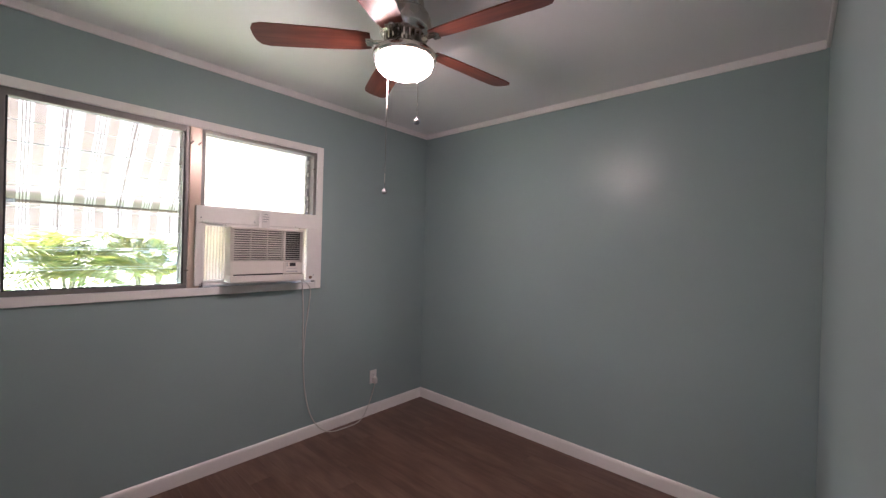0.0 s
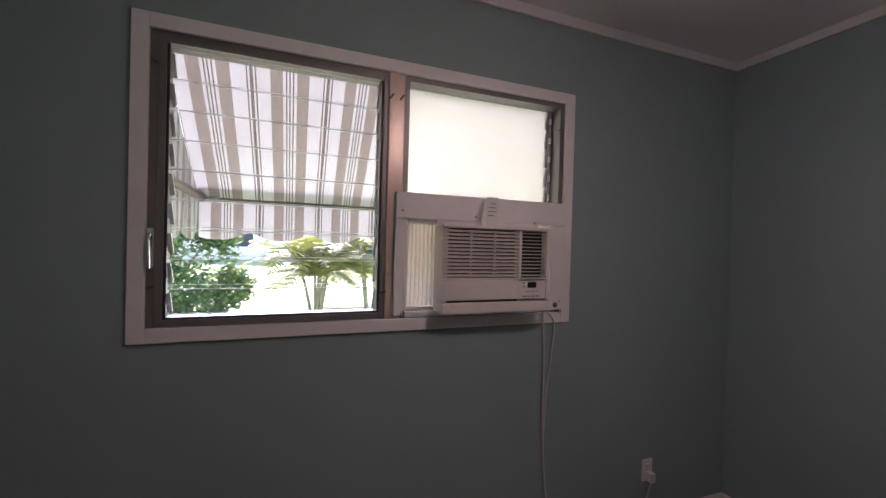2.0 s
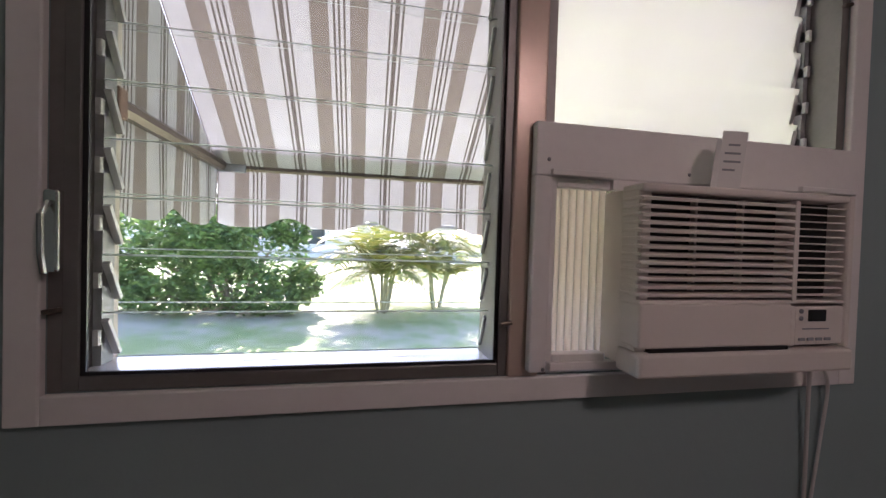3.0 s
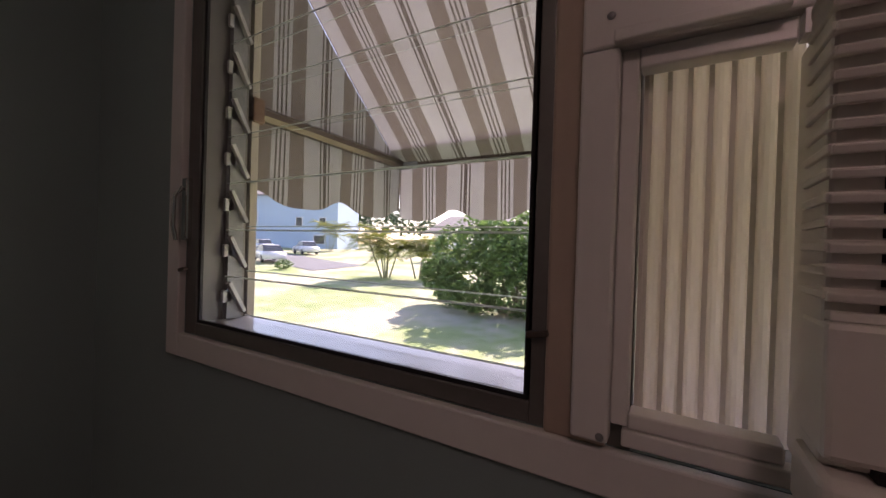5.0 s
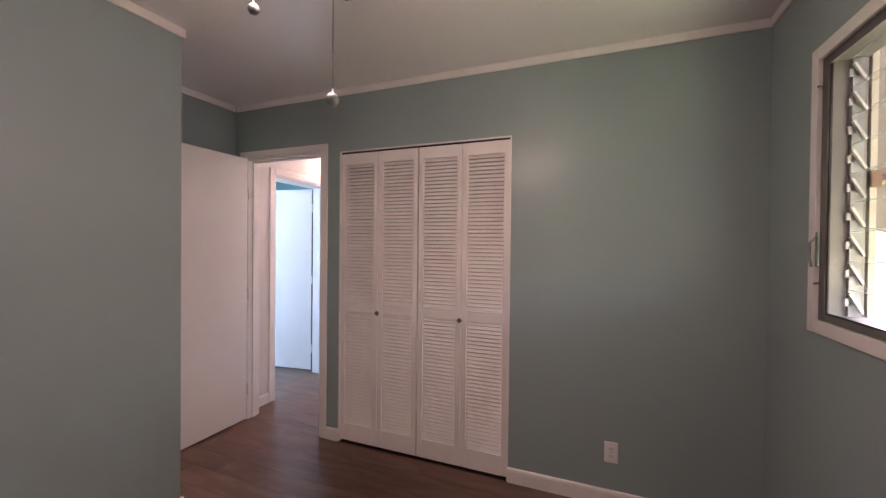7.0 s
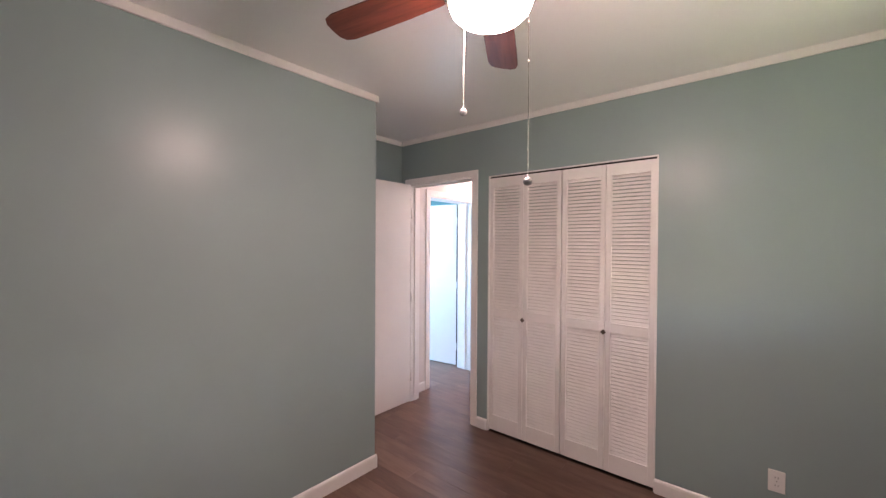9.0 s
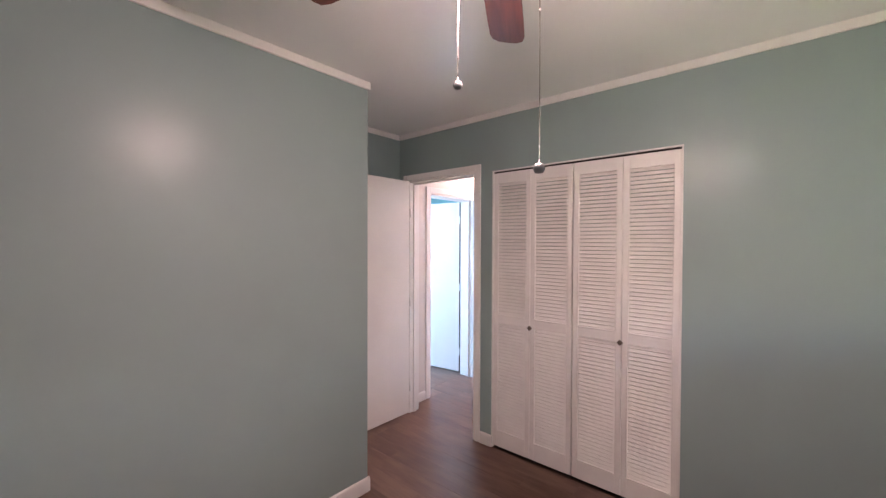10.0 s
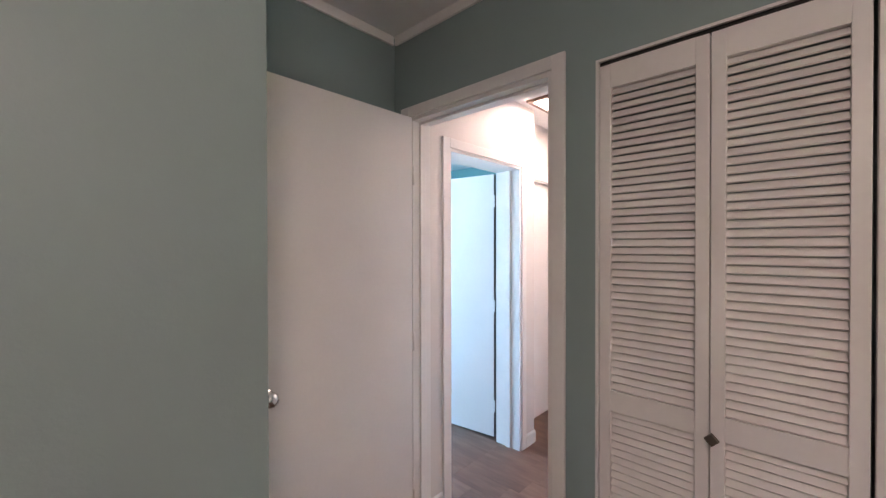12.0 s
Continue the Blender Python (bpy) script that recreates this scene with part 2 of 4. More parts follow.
CLIP = surface("pale_louvre_clip", (0.60, 0.61, 0.61), 0.4, 0.2, 20.0, 80.0, 0.2, metal=0.3)
PAPER = surface("paper_tag", (0.74, 0.74, 0.72), 0.7, 0.04)
INK = surface("grey_print", (0.28, 0.30, 0.32), 0.7, 0.1)
CORD = surface("grey_white_cord", (0.60, 0.58, 0.55), 0.45, 0.06, 8.0)
BLADE = wood_material("reddish_brown_fan_wood", (0.085, 0.022, 0.014), (0.19, 0.055, 0.034))
BROWNFRAME = wood_material("brown_light_frame_wood", (0.16, 0.09, 0.06), (0.28, 0.17, 0.12))
GLASS = clear_glass()
FROST = sheer("frosted_glass", (0.97, 0.97, 0.97), 0.34, 0.97)
EDGE = sheer("ground_glass_edge", (0.66, 0.73, 0.72), 0.25, 0.5)
ACCORDION = sheer("translucent_accordion_vinyl", (0.95, 0.88, 0.81), 0.0, 0.5)
SCREEN = sheer("insect_screen", (0.14, 0.14, 0.14), 0.72, 0.1)
CLOTH_X = awning_cloth("striped_awning_cloth", 0, 0.541)
CLOTH_Y = awning_cloth("striped_awning_side_cloth", 1, 3.08)
BOWL = emitter("lit_frosted_bowl", (1.0, 0.77, 0.66), BULB)
HALLGLOW = emitter("lit_hall_diffuser", (1.0, 0.78, 0.66), HALL_LAMP)
SIDING = surface("beige_exterior_siding", (0.52, 0.47, 0.42), 0.7, 0.1)
LAWN = grass_material()
ASPHALT = surface("sunlit_asphalt", (0.16, 0.16, 0.165), 0.85, 0.15, 0.6, 8.0, 0.3, 0.01)
LEAF = leaf_material("glossy_shrub_leaves", (0.05, 0.12, 0.03), (0.22, 0.34, 0.10))
PALMLEAF = leaf_material("yellow_green_palm_leaves", (0.10, 0.17, 0.03), (0.36, 0.33, 0.07))
FARLEAF = leaf_material("far_tree_leaves", (0.03, 0.07, 0.03), (0.08, 0.14, 0.06))
BARK = surface("grey_brown_bark", (0.22, 0.18, 0.13), 0.9, 0.25, 4.0, 30.0, 0.5, 0.01)
CANE = surface("pale_green_palm_cane", (0.30, 0.29, 0.17), 0.7, 0.25, 6.0, 30.0, 0.3, 0.01)
BLUEHOUSE = surface("pale_blue_siding", (0.42, 0.54, 0.68), 0.8, 0.06, 0.4, 6.0, 0.2, 0.01)
GREYHOUSE = surface("pale_grey_siding", (0.74, 0.73, 0.73), 0.8, 0.06, 0.4, 6.0, 0.2, 0.01)
ROOF = surface("grey_roof_shingle", (0.22, 0.20, 0.19), 0.9, 0.15, 0.8, 8.0, 0.4, 0.02)
WINDARK = surface("dark_window_pane", (0.04, 0.05, 0.06), 0.15, 0.1)
CARWHITE = surface("white_car_paint", (0.75, 0.76, 0.78), 0.2, 0.02, 1.0, 30.0, 0.0, coat=0.6)
RUBBER = surface("tyre_rubber", (0.025, 0.025, 0.026), 0.8, 0.1)


# ---- mesh helpers ----
def box(bm, x0, x1, y0, y1, z0, z1, bevel=0.0, m=None):
    vs = [bm.verts.new((x, y, z)) for x in (x0, x1) for y in (y0, y1) for z in (z0, z1)]
    fs = [bm.faces.new([vs[i] for i in q]) for q in ((0, 1, 3, 2), (4, 6, 7, 5), (0, 4, 5, 1), (2, 3, 7, 6), (0, 2, 6, 4), (1, 5, 7, 3))]
    made = vs
    if bevel > 0:
        edges = list({e for f in fs for e in f.edges})
        r = bmesh.ops.bevel(bm, geom=edges, offset=bevel, segments=2, affect="EDGES", profile=0.5)
        made = list({v for f in r["faces"] for v in f.verts} | {v for v in vs if v.is_valid})
    if m is not None:
        bmesh.ops.transform(bm, matrix=m, verts=made)
    return bm


def lathe(bm, profile, seg=32, m=None):
    """A turned shape round z from (radius, height) pairs."""
    rings = []
    for r, z in profile:
        if r < 1e-5:
            rings.append([bm.verts.new((0, 0, z))])
        else:
            rings.append([bm.verts.new((r * math.cos(2 * math.pi * i / seg), r * math.sin(2 * math.pi * i / seg), z)) for i in range(seg)])
    for a, b in zip(rings, rings[1:]):
        for i in range(seg):
            j = (i + 1) % seg
            if len(a) == 1 and len(b) == 1:
                continue
            if len(a) == 1:
                bm.faces.new((a[0], b[j], b[i]))
            elif len(b) == 1:
                bm.faces.new((a[i], a[j], b[0]))
            else:
                bm.faces.new((a[i], a[j], b[j], b[i]))
    if m is not None:
        bmesh.ops.transform(bm, matrix=m, verts=[v for r in rings for v in r])
    return bm


def tube(bm, points, radii, seg=8):
    """A round tube through points."""
    pts = [Vector(p) for p in points]
    rings = []
    for i, p in enumerate(pts):
        d = (pts[min(i + 1, len(pts) - 1)] - pts[max(i - 1, 0)]).normalized()
        side = d.cross(Vector((0.31, 0.22, 0.93)) if abs(d.z) < 0.9 else Vector((1, 0, 0))).normalized()
        up = side.cross(d)
        r = radii[i] if isinstance(radii, (list, tuple)) else radii
        rings.append([bm.verts.new(p + r * (math.cos(2 * math.pi * k / seg) * side + math.sin(2 * math.pi * k / seg) * up)) for k in range(seg)])
    for a, b in zip(rings, rings[1:]):
        for i in range(seg):
            bm.faces.new((a[i], a[(i + 1) % seg], b[(i + 1) % seg], b[i]))
    bm.faces.new(rings[0][::-1])
    bm.faces.new(rings[-1])
    return bm


def smooth_path(points, steps=6):
    """Catmull-Rom points through the given ones."""
    p = [Vector(q) for q in points]
    p = [2 * p[0] - p[1]] + p + [2 * p[-1] - p[-2]]
    out = []
    for i in range(1, len(p) - 2):
        for s in range(steps):
            t = s / steps
            out.append(0.5 * (2 * p[i] + (p[i + 1] - p[i - 1]) * t + (2 * p[i - 1] - 5 * p[i] + 4 * p[i + 1] - p[i + 2]) * t * t
                              + (3 * p[i] - p[i - 1] - 3 * p[i + 1] + p[i + 2]) * t ** 3))
    return out + [p[-2]]


def finish(name, bm, mat, smooth=False):
    bmesh.ops.recalc_face_normals(bm, faces=bm.faces[:])
    me = bpy.data.meshes.new(name)
    bm.to_mesh(me)
    bm.free()
    me.materials.append(mat)
    if smooth:
        for f in me.polygons:
            f.use_smooth = True
    return me


def part(name, bm, mat, parent=None, label="", smooth=False):
    ob = new(name, finish(name, bm, mat, smooth))
    if parent is not None:
        ob.parent = parent
    return tagged(ob, label)


def thing(name, at, label, category, group="", kind=""):
    e = new(name)
    e.location = at
    e.empty_display_size = 0.1
    return tagged(e, label, category, group, kind)


def bx(*a, bevel=0.0):
    return box(bmesh.new(), *a, bevel=bevel)


def setting(name, bm, mat, label, category):
    return tagged(part(name, bm, mat), label, category, "", "structure")


def wall_cells(us, ws, holes, put):
    """Boxes of a wall laid on a grid of breaks, left out where a hole is."""
    for u0, u1 in zip(us, us[1:]):
        for w0, w1 in zip(ws, ws[1:]):
            uc, wc = (u0 + u1) / 2, (w0 + w1) / 2
            if not any(h[0] < uc < h[1] and h[2] < wc < h[3] for h in holes):
                put(u0, u1, w0, w1)


# ---- the room's shell ----
XW, XE, YN, YS, YA, XC, H = -0.195, 3.04, 2.995, 0.215, -0.521, 0.757, 2.53
WT = 0.125   # wall thickness
WX0, WX1, WZ0, WZ1 = 0.275, 1.875, 1.165, 2.125   # window opening
DY0, DY1, DZ = -0.405, 0.347, 2.104               # bedroom door opening
CY0, CY1, CZ = 0.505, 1.735, 2.085                # closet opening
HY0, HY1, HX = -0.50, 0.42, -3.2                  # hall

bm = bmesh.new()
wall_cells([XW - WT, WX0, WX1, XE + WT], [-0.3, WZ0, WZ1, H + 0.1], [(WX0, WX1, WZ0, WZ1)], lambda a, b, c, d: box(bm, a, b, YN, YN + WT, c, d))
setting("wall_north", bm, WALL, "sage green painted wall with a wide window", "wall")
setting("wall_east", bx(XE, XE + WT, YA - WT, YN, -0.3, H + 0.1), WALL, "plain sage green painted satin wall", "wall")
setting("wall_south", bx(XC, XE, YA - WT, YS, -0.3, H + 0.1), WALL, "sage green painted wall ending at the entry", "wall")
setting("wall_alcove", bx(XW, XC, YA - WT, YA, -0.3, H + 0.1), WALL, "sage green wall behind the open door", "wall")
bm = bmesh.new()
wall_cells([YA - WT, DY0, DY1, CY0, CY1, YN], [0, CZ, DZ, H], [(DY0, DY1, 0, DZ), (CY0, CY1, 0, CZ)], lambda a, b, c, d: box(bm, XW - 0.115, XW, a, b, c, d))
setting("wall_west", bm, WALL, "sage green wall with doorway and closet opening", "wall")
setting("ceiling", bx(XW, XE, YA, YN, H, H + 0.1), CEIL, "flat white painted bedroom ceiling", "ceiling")
setting("subfloor", bx(-4.3, XE, -3.5, YN, -0.3, -0.008), SUBFLOOR, "dark underlay seen in the plank joints", "floor")

# closet behind the louvred doors
for side, c in (("back", (-0.95, -0.85, 0.44, 1.80, 0, H)), ("left", (-0.85, -0.31, 0.44, 0.50, 0, H)), ("right", (-0.85, -0.31, 1.74, 1.80, 0, H)), ("top", (-0.85, -0.31, 0.50, 1.74, H - 0.1, H))):
    setting("wall_closet_" + side, bx(*c), WALL, "sage painted inside of the closet", "wall")

# hall beyond the doorway
bm = bmesh.new()
X1, X2, HD = -0.575, -1.350, 2.045
wall_cells([-1.535, X2, X1, -0.31], [0, HD, H], [(X2, X1, 0, HD)], lambda a, b, c, d: box(bm, a, b, HY0 - 0.20, HY0, c, d))
box(bm, XW - 0.115, XW, HY0 - 0.20, YA - WT, 0, H)
setting("wall_hall_south", bm, HALLWALL, "warm white hall wall with a doorway", "wall")
bm = bmesh.new()
wall_cells([-3.2, -2.50, -1.72, -1.535], [0, 2.03, H], [(-2.50, -1.72, 0, 2.03)], lambda a, b, c, d: box(bm, a, b, -0.78, -0.66, c, d))
setting("wall_hall_recess", bm, HALLWALL, "warm white recessed hall wall", "wall")
setting("wall_hall_north", bx(HX, -0.31, HY1, 0.44, 0, H), HALLWALL, "warm white hall wall", "wall")
setting("wall_hall_end", bx(HX - 0.1, HX, -0.78, 0.44, 0, H), HALLWALL, "warm white wall at the hall's end", "wall")
bm = bmesh.new()
wall_cells([HX, -1.80, -1.34, -0.31], [-0.66, -0.42, 0.02, HY1], [(-1.80, -1.34, -0.42, 0.02)], lambda a, b, c, d: box(bm, a, b, c, d, 2.50, 2.58))
setting("ceiling_hall", bm, CEIL, "white hall ceiling with a recessed light", "ceiling")

# second bedroom, seen through the hall's doorway
bm = bmesh.new()
box(bm, -3.0, -1.535, -0.85, -0.78, 0, H)
box(bm, -1.535, -1.470, -0.85, -0.70, 0, H)
box(bm, -3.1, -3.0, -3.5, -0.78, 0, H)
wall_cells([-3.1, -0.65, 0.65, 1.6], [0, 1.1, 2.1, H], [(-0.65, 0.65, 1.1, 2.1)], lambda a, b, c, d: box(bm, a, b, -3.56, -3.46, c, d))
box(bm, 1.5, 1.6, -3.46, YA - WT, 0, H)
setting("wall_second_bedroom", bm, TEAL, "teal painted walls of the second bedroom", "wall")
setting("ceiling_second_bedroom", bx(-3.1, 1.6, -3.56, -0.70, H, H + 0.05), CEIL, "white ceiling of the second bedroom", "ceiling")


# ---- trim ----
def skirting(name, length, at, turn, label="white painted baseboard along the wall"):
    """A board with a rounded top edge, running along local x, its back at y = 0."""
    b = bmesh.new()
    prof = [(0, 0), (0.013, 0), (0.013, 0.070), (0.0105, 0.081), (0.005, 0.087), (0, 0.088)]
    a0 = [b.verts.new((0, -y, z)) for y, z in prof]
    a1 = [b.verts.new((length, -y, z)) for y, z in prof]
    for i in range(len(prof)):
        j = (i + 1) % len(prof)
        b.faces.new((a0[i], a0[j], a1[j], a1[i]))
    b.faces.new(a0)
    b.faces.new(a1[::-1])
    ob = setting(name, b, TRIM, label, "baseboard")
    ob.matrix_world = pose(*at, 0, 0, turn)
    return ob


def crown(name, length, at, turn):
    b = bx(0, length, -0.014, 0, -0.046, -0.001, bevel=0.003)
    ob = setting(name, b, TRIM, "flat white painted trim under the ceiling", "trim")
    ob.matrix_world = pose(*at, 0, 0, turn)
    return ob


skirting("baseboard", XE - XW, (XW, YN, 0), 0)
skirting("baseboard", YN - YS - 0.026, (XE, YN - 0.013, 0), -90)
skirting("baseboard", XE - XC + 0.0, (XE - 0.013, YS, 0), 180)
skirting("baseboard", YS - YA + 0.010, (XC, YS + 0.013, 0), -90)
skirting("baseboard", YN - CY1 - 0.016, (XW, CY1 + 0.003, 0), 90)
skirting("baseboard", CY0 - DY1 - 0.059, (XW, DY1 + 0.053, 0), 90)
skirting("baseboard", 0.19, (-0.324, HY0, 0), 180)
skirting("baseboard", 0.13, (-1.410, HY0, 0), 180)
skirting("baseboard", XC - XW - 0.03, (XC - 0.015, YA, 0), 180)
crown("trim", XE - XW, (XW, YN, H), 0)
crown("trim", YN - YS - 0.028, (XE, YN - 0.014, H), -90)
crown("trim", XE - XC - 0.014, (XE - 0.014, YS, H), 180)
crown("trim", YS - YA + 0.014, (XC, YS + 0.014, H), -90)
crown("trim", XC - XW - 0.03, (XC - 0.014, YA, H), 180)
crown("trim", YN - YA - 0.028, (XW, YA + 0.014, H), 90)


def casing_board(b, x0, x1, y0, y1, z0, z1):
    box(b, x0, x1, y0, y1, z0, z1, bevel=0.003)


# bedroom doorway: casing, jamb, stop
d1 = thing("door_1", (XW, DY0, 0), "white painted frame of the bedroom doorway", "door frame", "", "structure")
W = DY1 - DY0
part("casing", bx(0, 0.014, W, W + 0.049, 0, DZ + 0.049, bevel=0.003), TRIM, d1)
part("casing", bx(0, 0.014, -0.056, 0, 0, DZ + 0.049, bevel=0.003), TRIM, d1)
part("casing", bx(0, 0.0135, 0.0005, W - 0.0005, DZ, DZ + 0.049, bevel=0.003), TRIM, d1)
part("jamb", bx(-0.118, 0.003, W - 0.018, W - 0.0005, 0, DZ), TRIM, d1)
part("jamb", bx(-0.118, 0.003, 0.0005, 0.018, 0, DZ), TRIM, d1)
part("jamb", bx(-0.118, 0.003, 0.018, W - 0.018, DZ - 0.018, DZ - 0.0005), TRIM, d1)
part("door_stop", bx(-0.075, -0.040, W - 0.030, W - 0.018, 0, DZ - 0.018, bevel=0.002), TRIM, d1)
part("door_stop", bx(-0.075, -0.040, 0.018, 0.030, 0, DZ - 0.018, bevel=0.002), TRIM, d1)
part("door_stop", bx(-0.075, -0.040, 0.030, W - 0.030, DZ - 0.030, DZ - 0.018, bevel=0.002), TRIM, d1)
part("casing", bx(-0.129, -0.115, W, W + 0.049, 0, DZ + 0.049, bevel=0.003), TRIM, d1)
part("casing", bx(-0.129, -0.115, 0, W, DZ, DZ + 0.049, bevel=0.003), TRIM, d1)
part("strike_plate", bx(-0.034, -0.006, W - 0.0200, W - 0.0175, 0.93, 0.99), CHROME, d1, "small metal strike plate")


def knob_profile():
    return [(0, 0), (0.030, 0), (0.030, 0.006), (0.012, 0.010), (0.011, 0.028), (0.024, 0.036), (0.028, 0.048), (0.024, 0.060), (0.010, 0.066), (0, 0.066)]


def flush_door(name, at, turn, width, height, label):
    """A plain slab hung at local x = 0, with a knob on both faces and its hinges."""
    t = thing(name, at, label, "door")
    t.rotation_euler = (0, 0, radians(turn))
    part("leaf", bx(0.002, width, -0.035, 0, 0.012, height, bevel=0.002), DOOR, t)
    for s, y in ((1, 0.0), (-1, -0.035)):
        k = lathe(bmesh.new(), knob_profile(), 24, pose(width - 0.048, y, 0.95, -90 * s, 0, 0))
        part("knob", k, CHROME, t, "round polished metal knob", True)
    for z in (0.25, 1.02, 1.82):
        h = lathe(bmesh.new(), [(0, -0.045), (0.006, -0.045), (0.006, 0.045), (0, 0.045)], 12, pose(-0.004, 0.004, z))
        part("hinge", h, TRIM, t, "painted hinge", True)
    return t


flush_door("bedroom_door", (XW + 0.008, DY0 + 0.022, 0), 0.0, 0.752, 2.098, "open flush white door against the entry wall")

# second bedroom's doorway in the hall
d2 = thing("door_2", (X1, HY0, 0), "white painted frame of the second bedroom's doorway", "door frame", "", "structure")
V = X1 - X2
for y0, y1 in ((0, 0.014), (-0.214, -0.200)):
    part("casing", bx(0, 0.056, y0, y1, 0, HD + 0.056, bevel=0.003), TRIM, d2)
    part("casing", bx(-V - 0.056, -V, y0, y1, 0, HD + 0.056, bevel=0.003), TRIM, d2)
    part("casing", bx(-V + 0.0005, -0.0005, y0, y1 - 0.0005, HD, HD + 0.056, bevel=0.003), TRIM, d2)
part("jamb", bx(-0.018, -0.0005, -0.203, 0.003, 0, HD), TRIM, d2)
part("jamb", bx(-V + 0.0005, -V + 0.018, -0.203, 0.003, 0, HD), TRIM, d2)
part("jamb", bx(-V + 0.018, -0.018, -0.203, 0.003, HD - 0.018, HD - 0.0005), TRIM, d2)
part("door_stop", bx(-V + 0.018, -V + 0.030, -0.115, -0.075, 0, HD - 0.018, bevel=0.002), TRIM, d2)
part("door_stop", bx(-0.030, -0.018, -0.115, -0.075, 0, HD - 0.018, bevel=0.002), TRIM, d2)
t = flush_door("second_bedroom_door", (X2 - 0.012, HY0 - 0.245, 0), -82.5, 0.765, 2.03, "open flush white door lit by blue daylight")
# thin dark strip over the leaf's hinge edge
part("hinge_edge", bx(0.0004, 0.0018, -0.0335, -0.0015, 0.014, 2.028), DARKEDGE, t, "dark hinge edge of the door")
for z in (0.25, 1.82):
    part("hinge_leaf", bx(-0.036, 0.003, -0.036, -0.034, z - 0.045, z + 0.045), TRIM, t, "painted hinge leaf")

# closed door in the hall's recess
d3 = thing("door_3", (-2.11, -0.66, 0), "closed white door in a white frame at the hall's recess", "door", "", "structure")
part("leaf", bx(-0.372, 0.372, -0.06, -0.025, 0.01, 2.012, bevel=0.002), DOOR, d3)
for a, b in ((-0.39, -0.374), (0.374, 0.39)):
    part("jamb", bx(a, b, -0.12, 0.002, 0, 2.03), TRIM, d3)
part("jamb", bx(-0.374, 0.374, -0.12, 0.002, 2.014, 2.03), TRIM, d3)
for a, b in ((-0.446, -0.39), (0.39, 0.446)):
    part("casing", bx(a, b, 0, 0.014, 0, 2.086, bevel=0.003), TRIM, d3)
part("casing", bx(-0.39, 0.39, 0, 0.0135, 2.03, 2.086, bevel=0.003), TRIM, d3)

# hall light
hl = thing("hall_ceiling_light", (-1.57, -0.20, 2.50), "square lit ceiling light in a brown wooden frame", "ceiling light")
for a in ((-0.255, 0.255, 0.205, 0.235), (-0.255, 0.255, -0.235, -0.205), (-0.255, -0.22, -0.205, 0.205), (0.22, 0.255, -0.205, 0.205)):
    part("frame", bx(*a, -0.018, -0.0005, bevel=0.003), BROWNFRAME, hl)
part("diffuser", bx(-0.218, 0.218, -0.203, 0.203, 0.006, 0.016), HALLGLOW, hl, "glowing frosted panel")


# ---- closet doors ----
PW = (CY1 - CY0 - 0.013) / 4
P0, P1 = 0.018, 2.067
slat_bm = bx(-0.0027, 0.0027, -PW / 2 + 0.032, PW / 2 - 0.032, -0.0122, 0.0122)
SLAT = finish("slat", slat_bm, LOUVRE)


def bifold(y_left, turn):
    """Two louvred panels; local y runs along the pair, x = 0 is the face."""
    t = thing("bifold_door", (XW - 0.006, y_left, 0), "white louvred bifold closet door, nearly closed, with knob", "closet door", "closet doors")
    for k in range(2):
        yc = PW * (k + 0.5)
        b = bmesh.new()
        h = PW / 2 - 0.0015
        box(b, -0.028, 0, yc - h, yc - h + 0.034, P0, P1, bevel=0.002)
        box(b, -0.028, 0, yc + h - 0.034, yc + h, P0, P1, bevel=0.002)
        for z0, z1 in ((P0, 0.138), (0.945, 1.012), (1.990, P1)):
            box(b, -0.0275, -0.0005, yc - h + 0.034, yc + h - 0.034, z0, z1)
        p = part("panel", b, LOUVRE, t)
        p.rotation_euler = (0, 0, 0)
        for z0, z1, n in ((0.138, 0.945, 33), (1.012, 1.990, 40)):
            step = (z1 - z0) / n
            for i in range(n):
                s = new("slat", SLAT)
                s.parent = p
                s.matrix_local = pose(-0.015, yc, z0 + (i + 0.5) * step, 0, 0, 0) @ pose(0, 0, 0, 0, -37, 0)
    kb = bmesh.new()
    lathe(kb, [(0, 0), (0.006, 0), (0.006, 0.014)], 10, pose(0, 0, 0, 0, 90, 0))
    box(kb, 0.013, 0.024, -0.0135, 0.0135, -0.0135, 0.0135, bevel=0.003, m=pose(0, 0, 0, 45, 0, 0))
    kn = part("knob", kb, BRONZE, t, "small dark diamond-shaped metal knob")
    kn.location = (0, PW + (0.008 if turn == 0 else -0.004), 0.951)
    return t


bifold(CY0 + 0.004, 0)
bifold(CY0 + 0.0095 + 2 * PW, 1)
tr = thing("closet_track", (XW, CY0, CZ), "dark metal bifold track under the closet's header", "door track", "", "structure")
part("rail", bx(-0.045, -0.012, 0.002, CY1 - CY0 - 0.002, -0.017, -0.001), DARKGAP, tr)
part("edge_strip", bx(-0.008, 0.003, 0.0, CY1 - CY0, -0.006, 0.003, bevel=0.001), TRIM, tr)
setting("closet_jamb", bx(XW - 0.11, XW + 0.002, CY1 - 0.003, CY1 + 0.006, 0.0, CZ + 0.003), TRIM, "thin white edge of the closet opening", "trim")
setting("closet_jamb", bx(XW - 0.11, XW + 0.002, CY0 - 0.006, CY0 + 0.003, 0.0, CZ + 0.003), TRIM, "thin white edge of the closet opening", "trim")


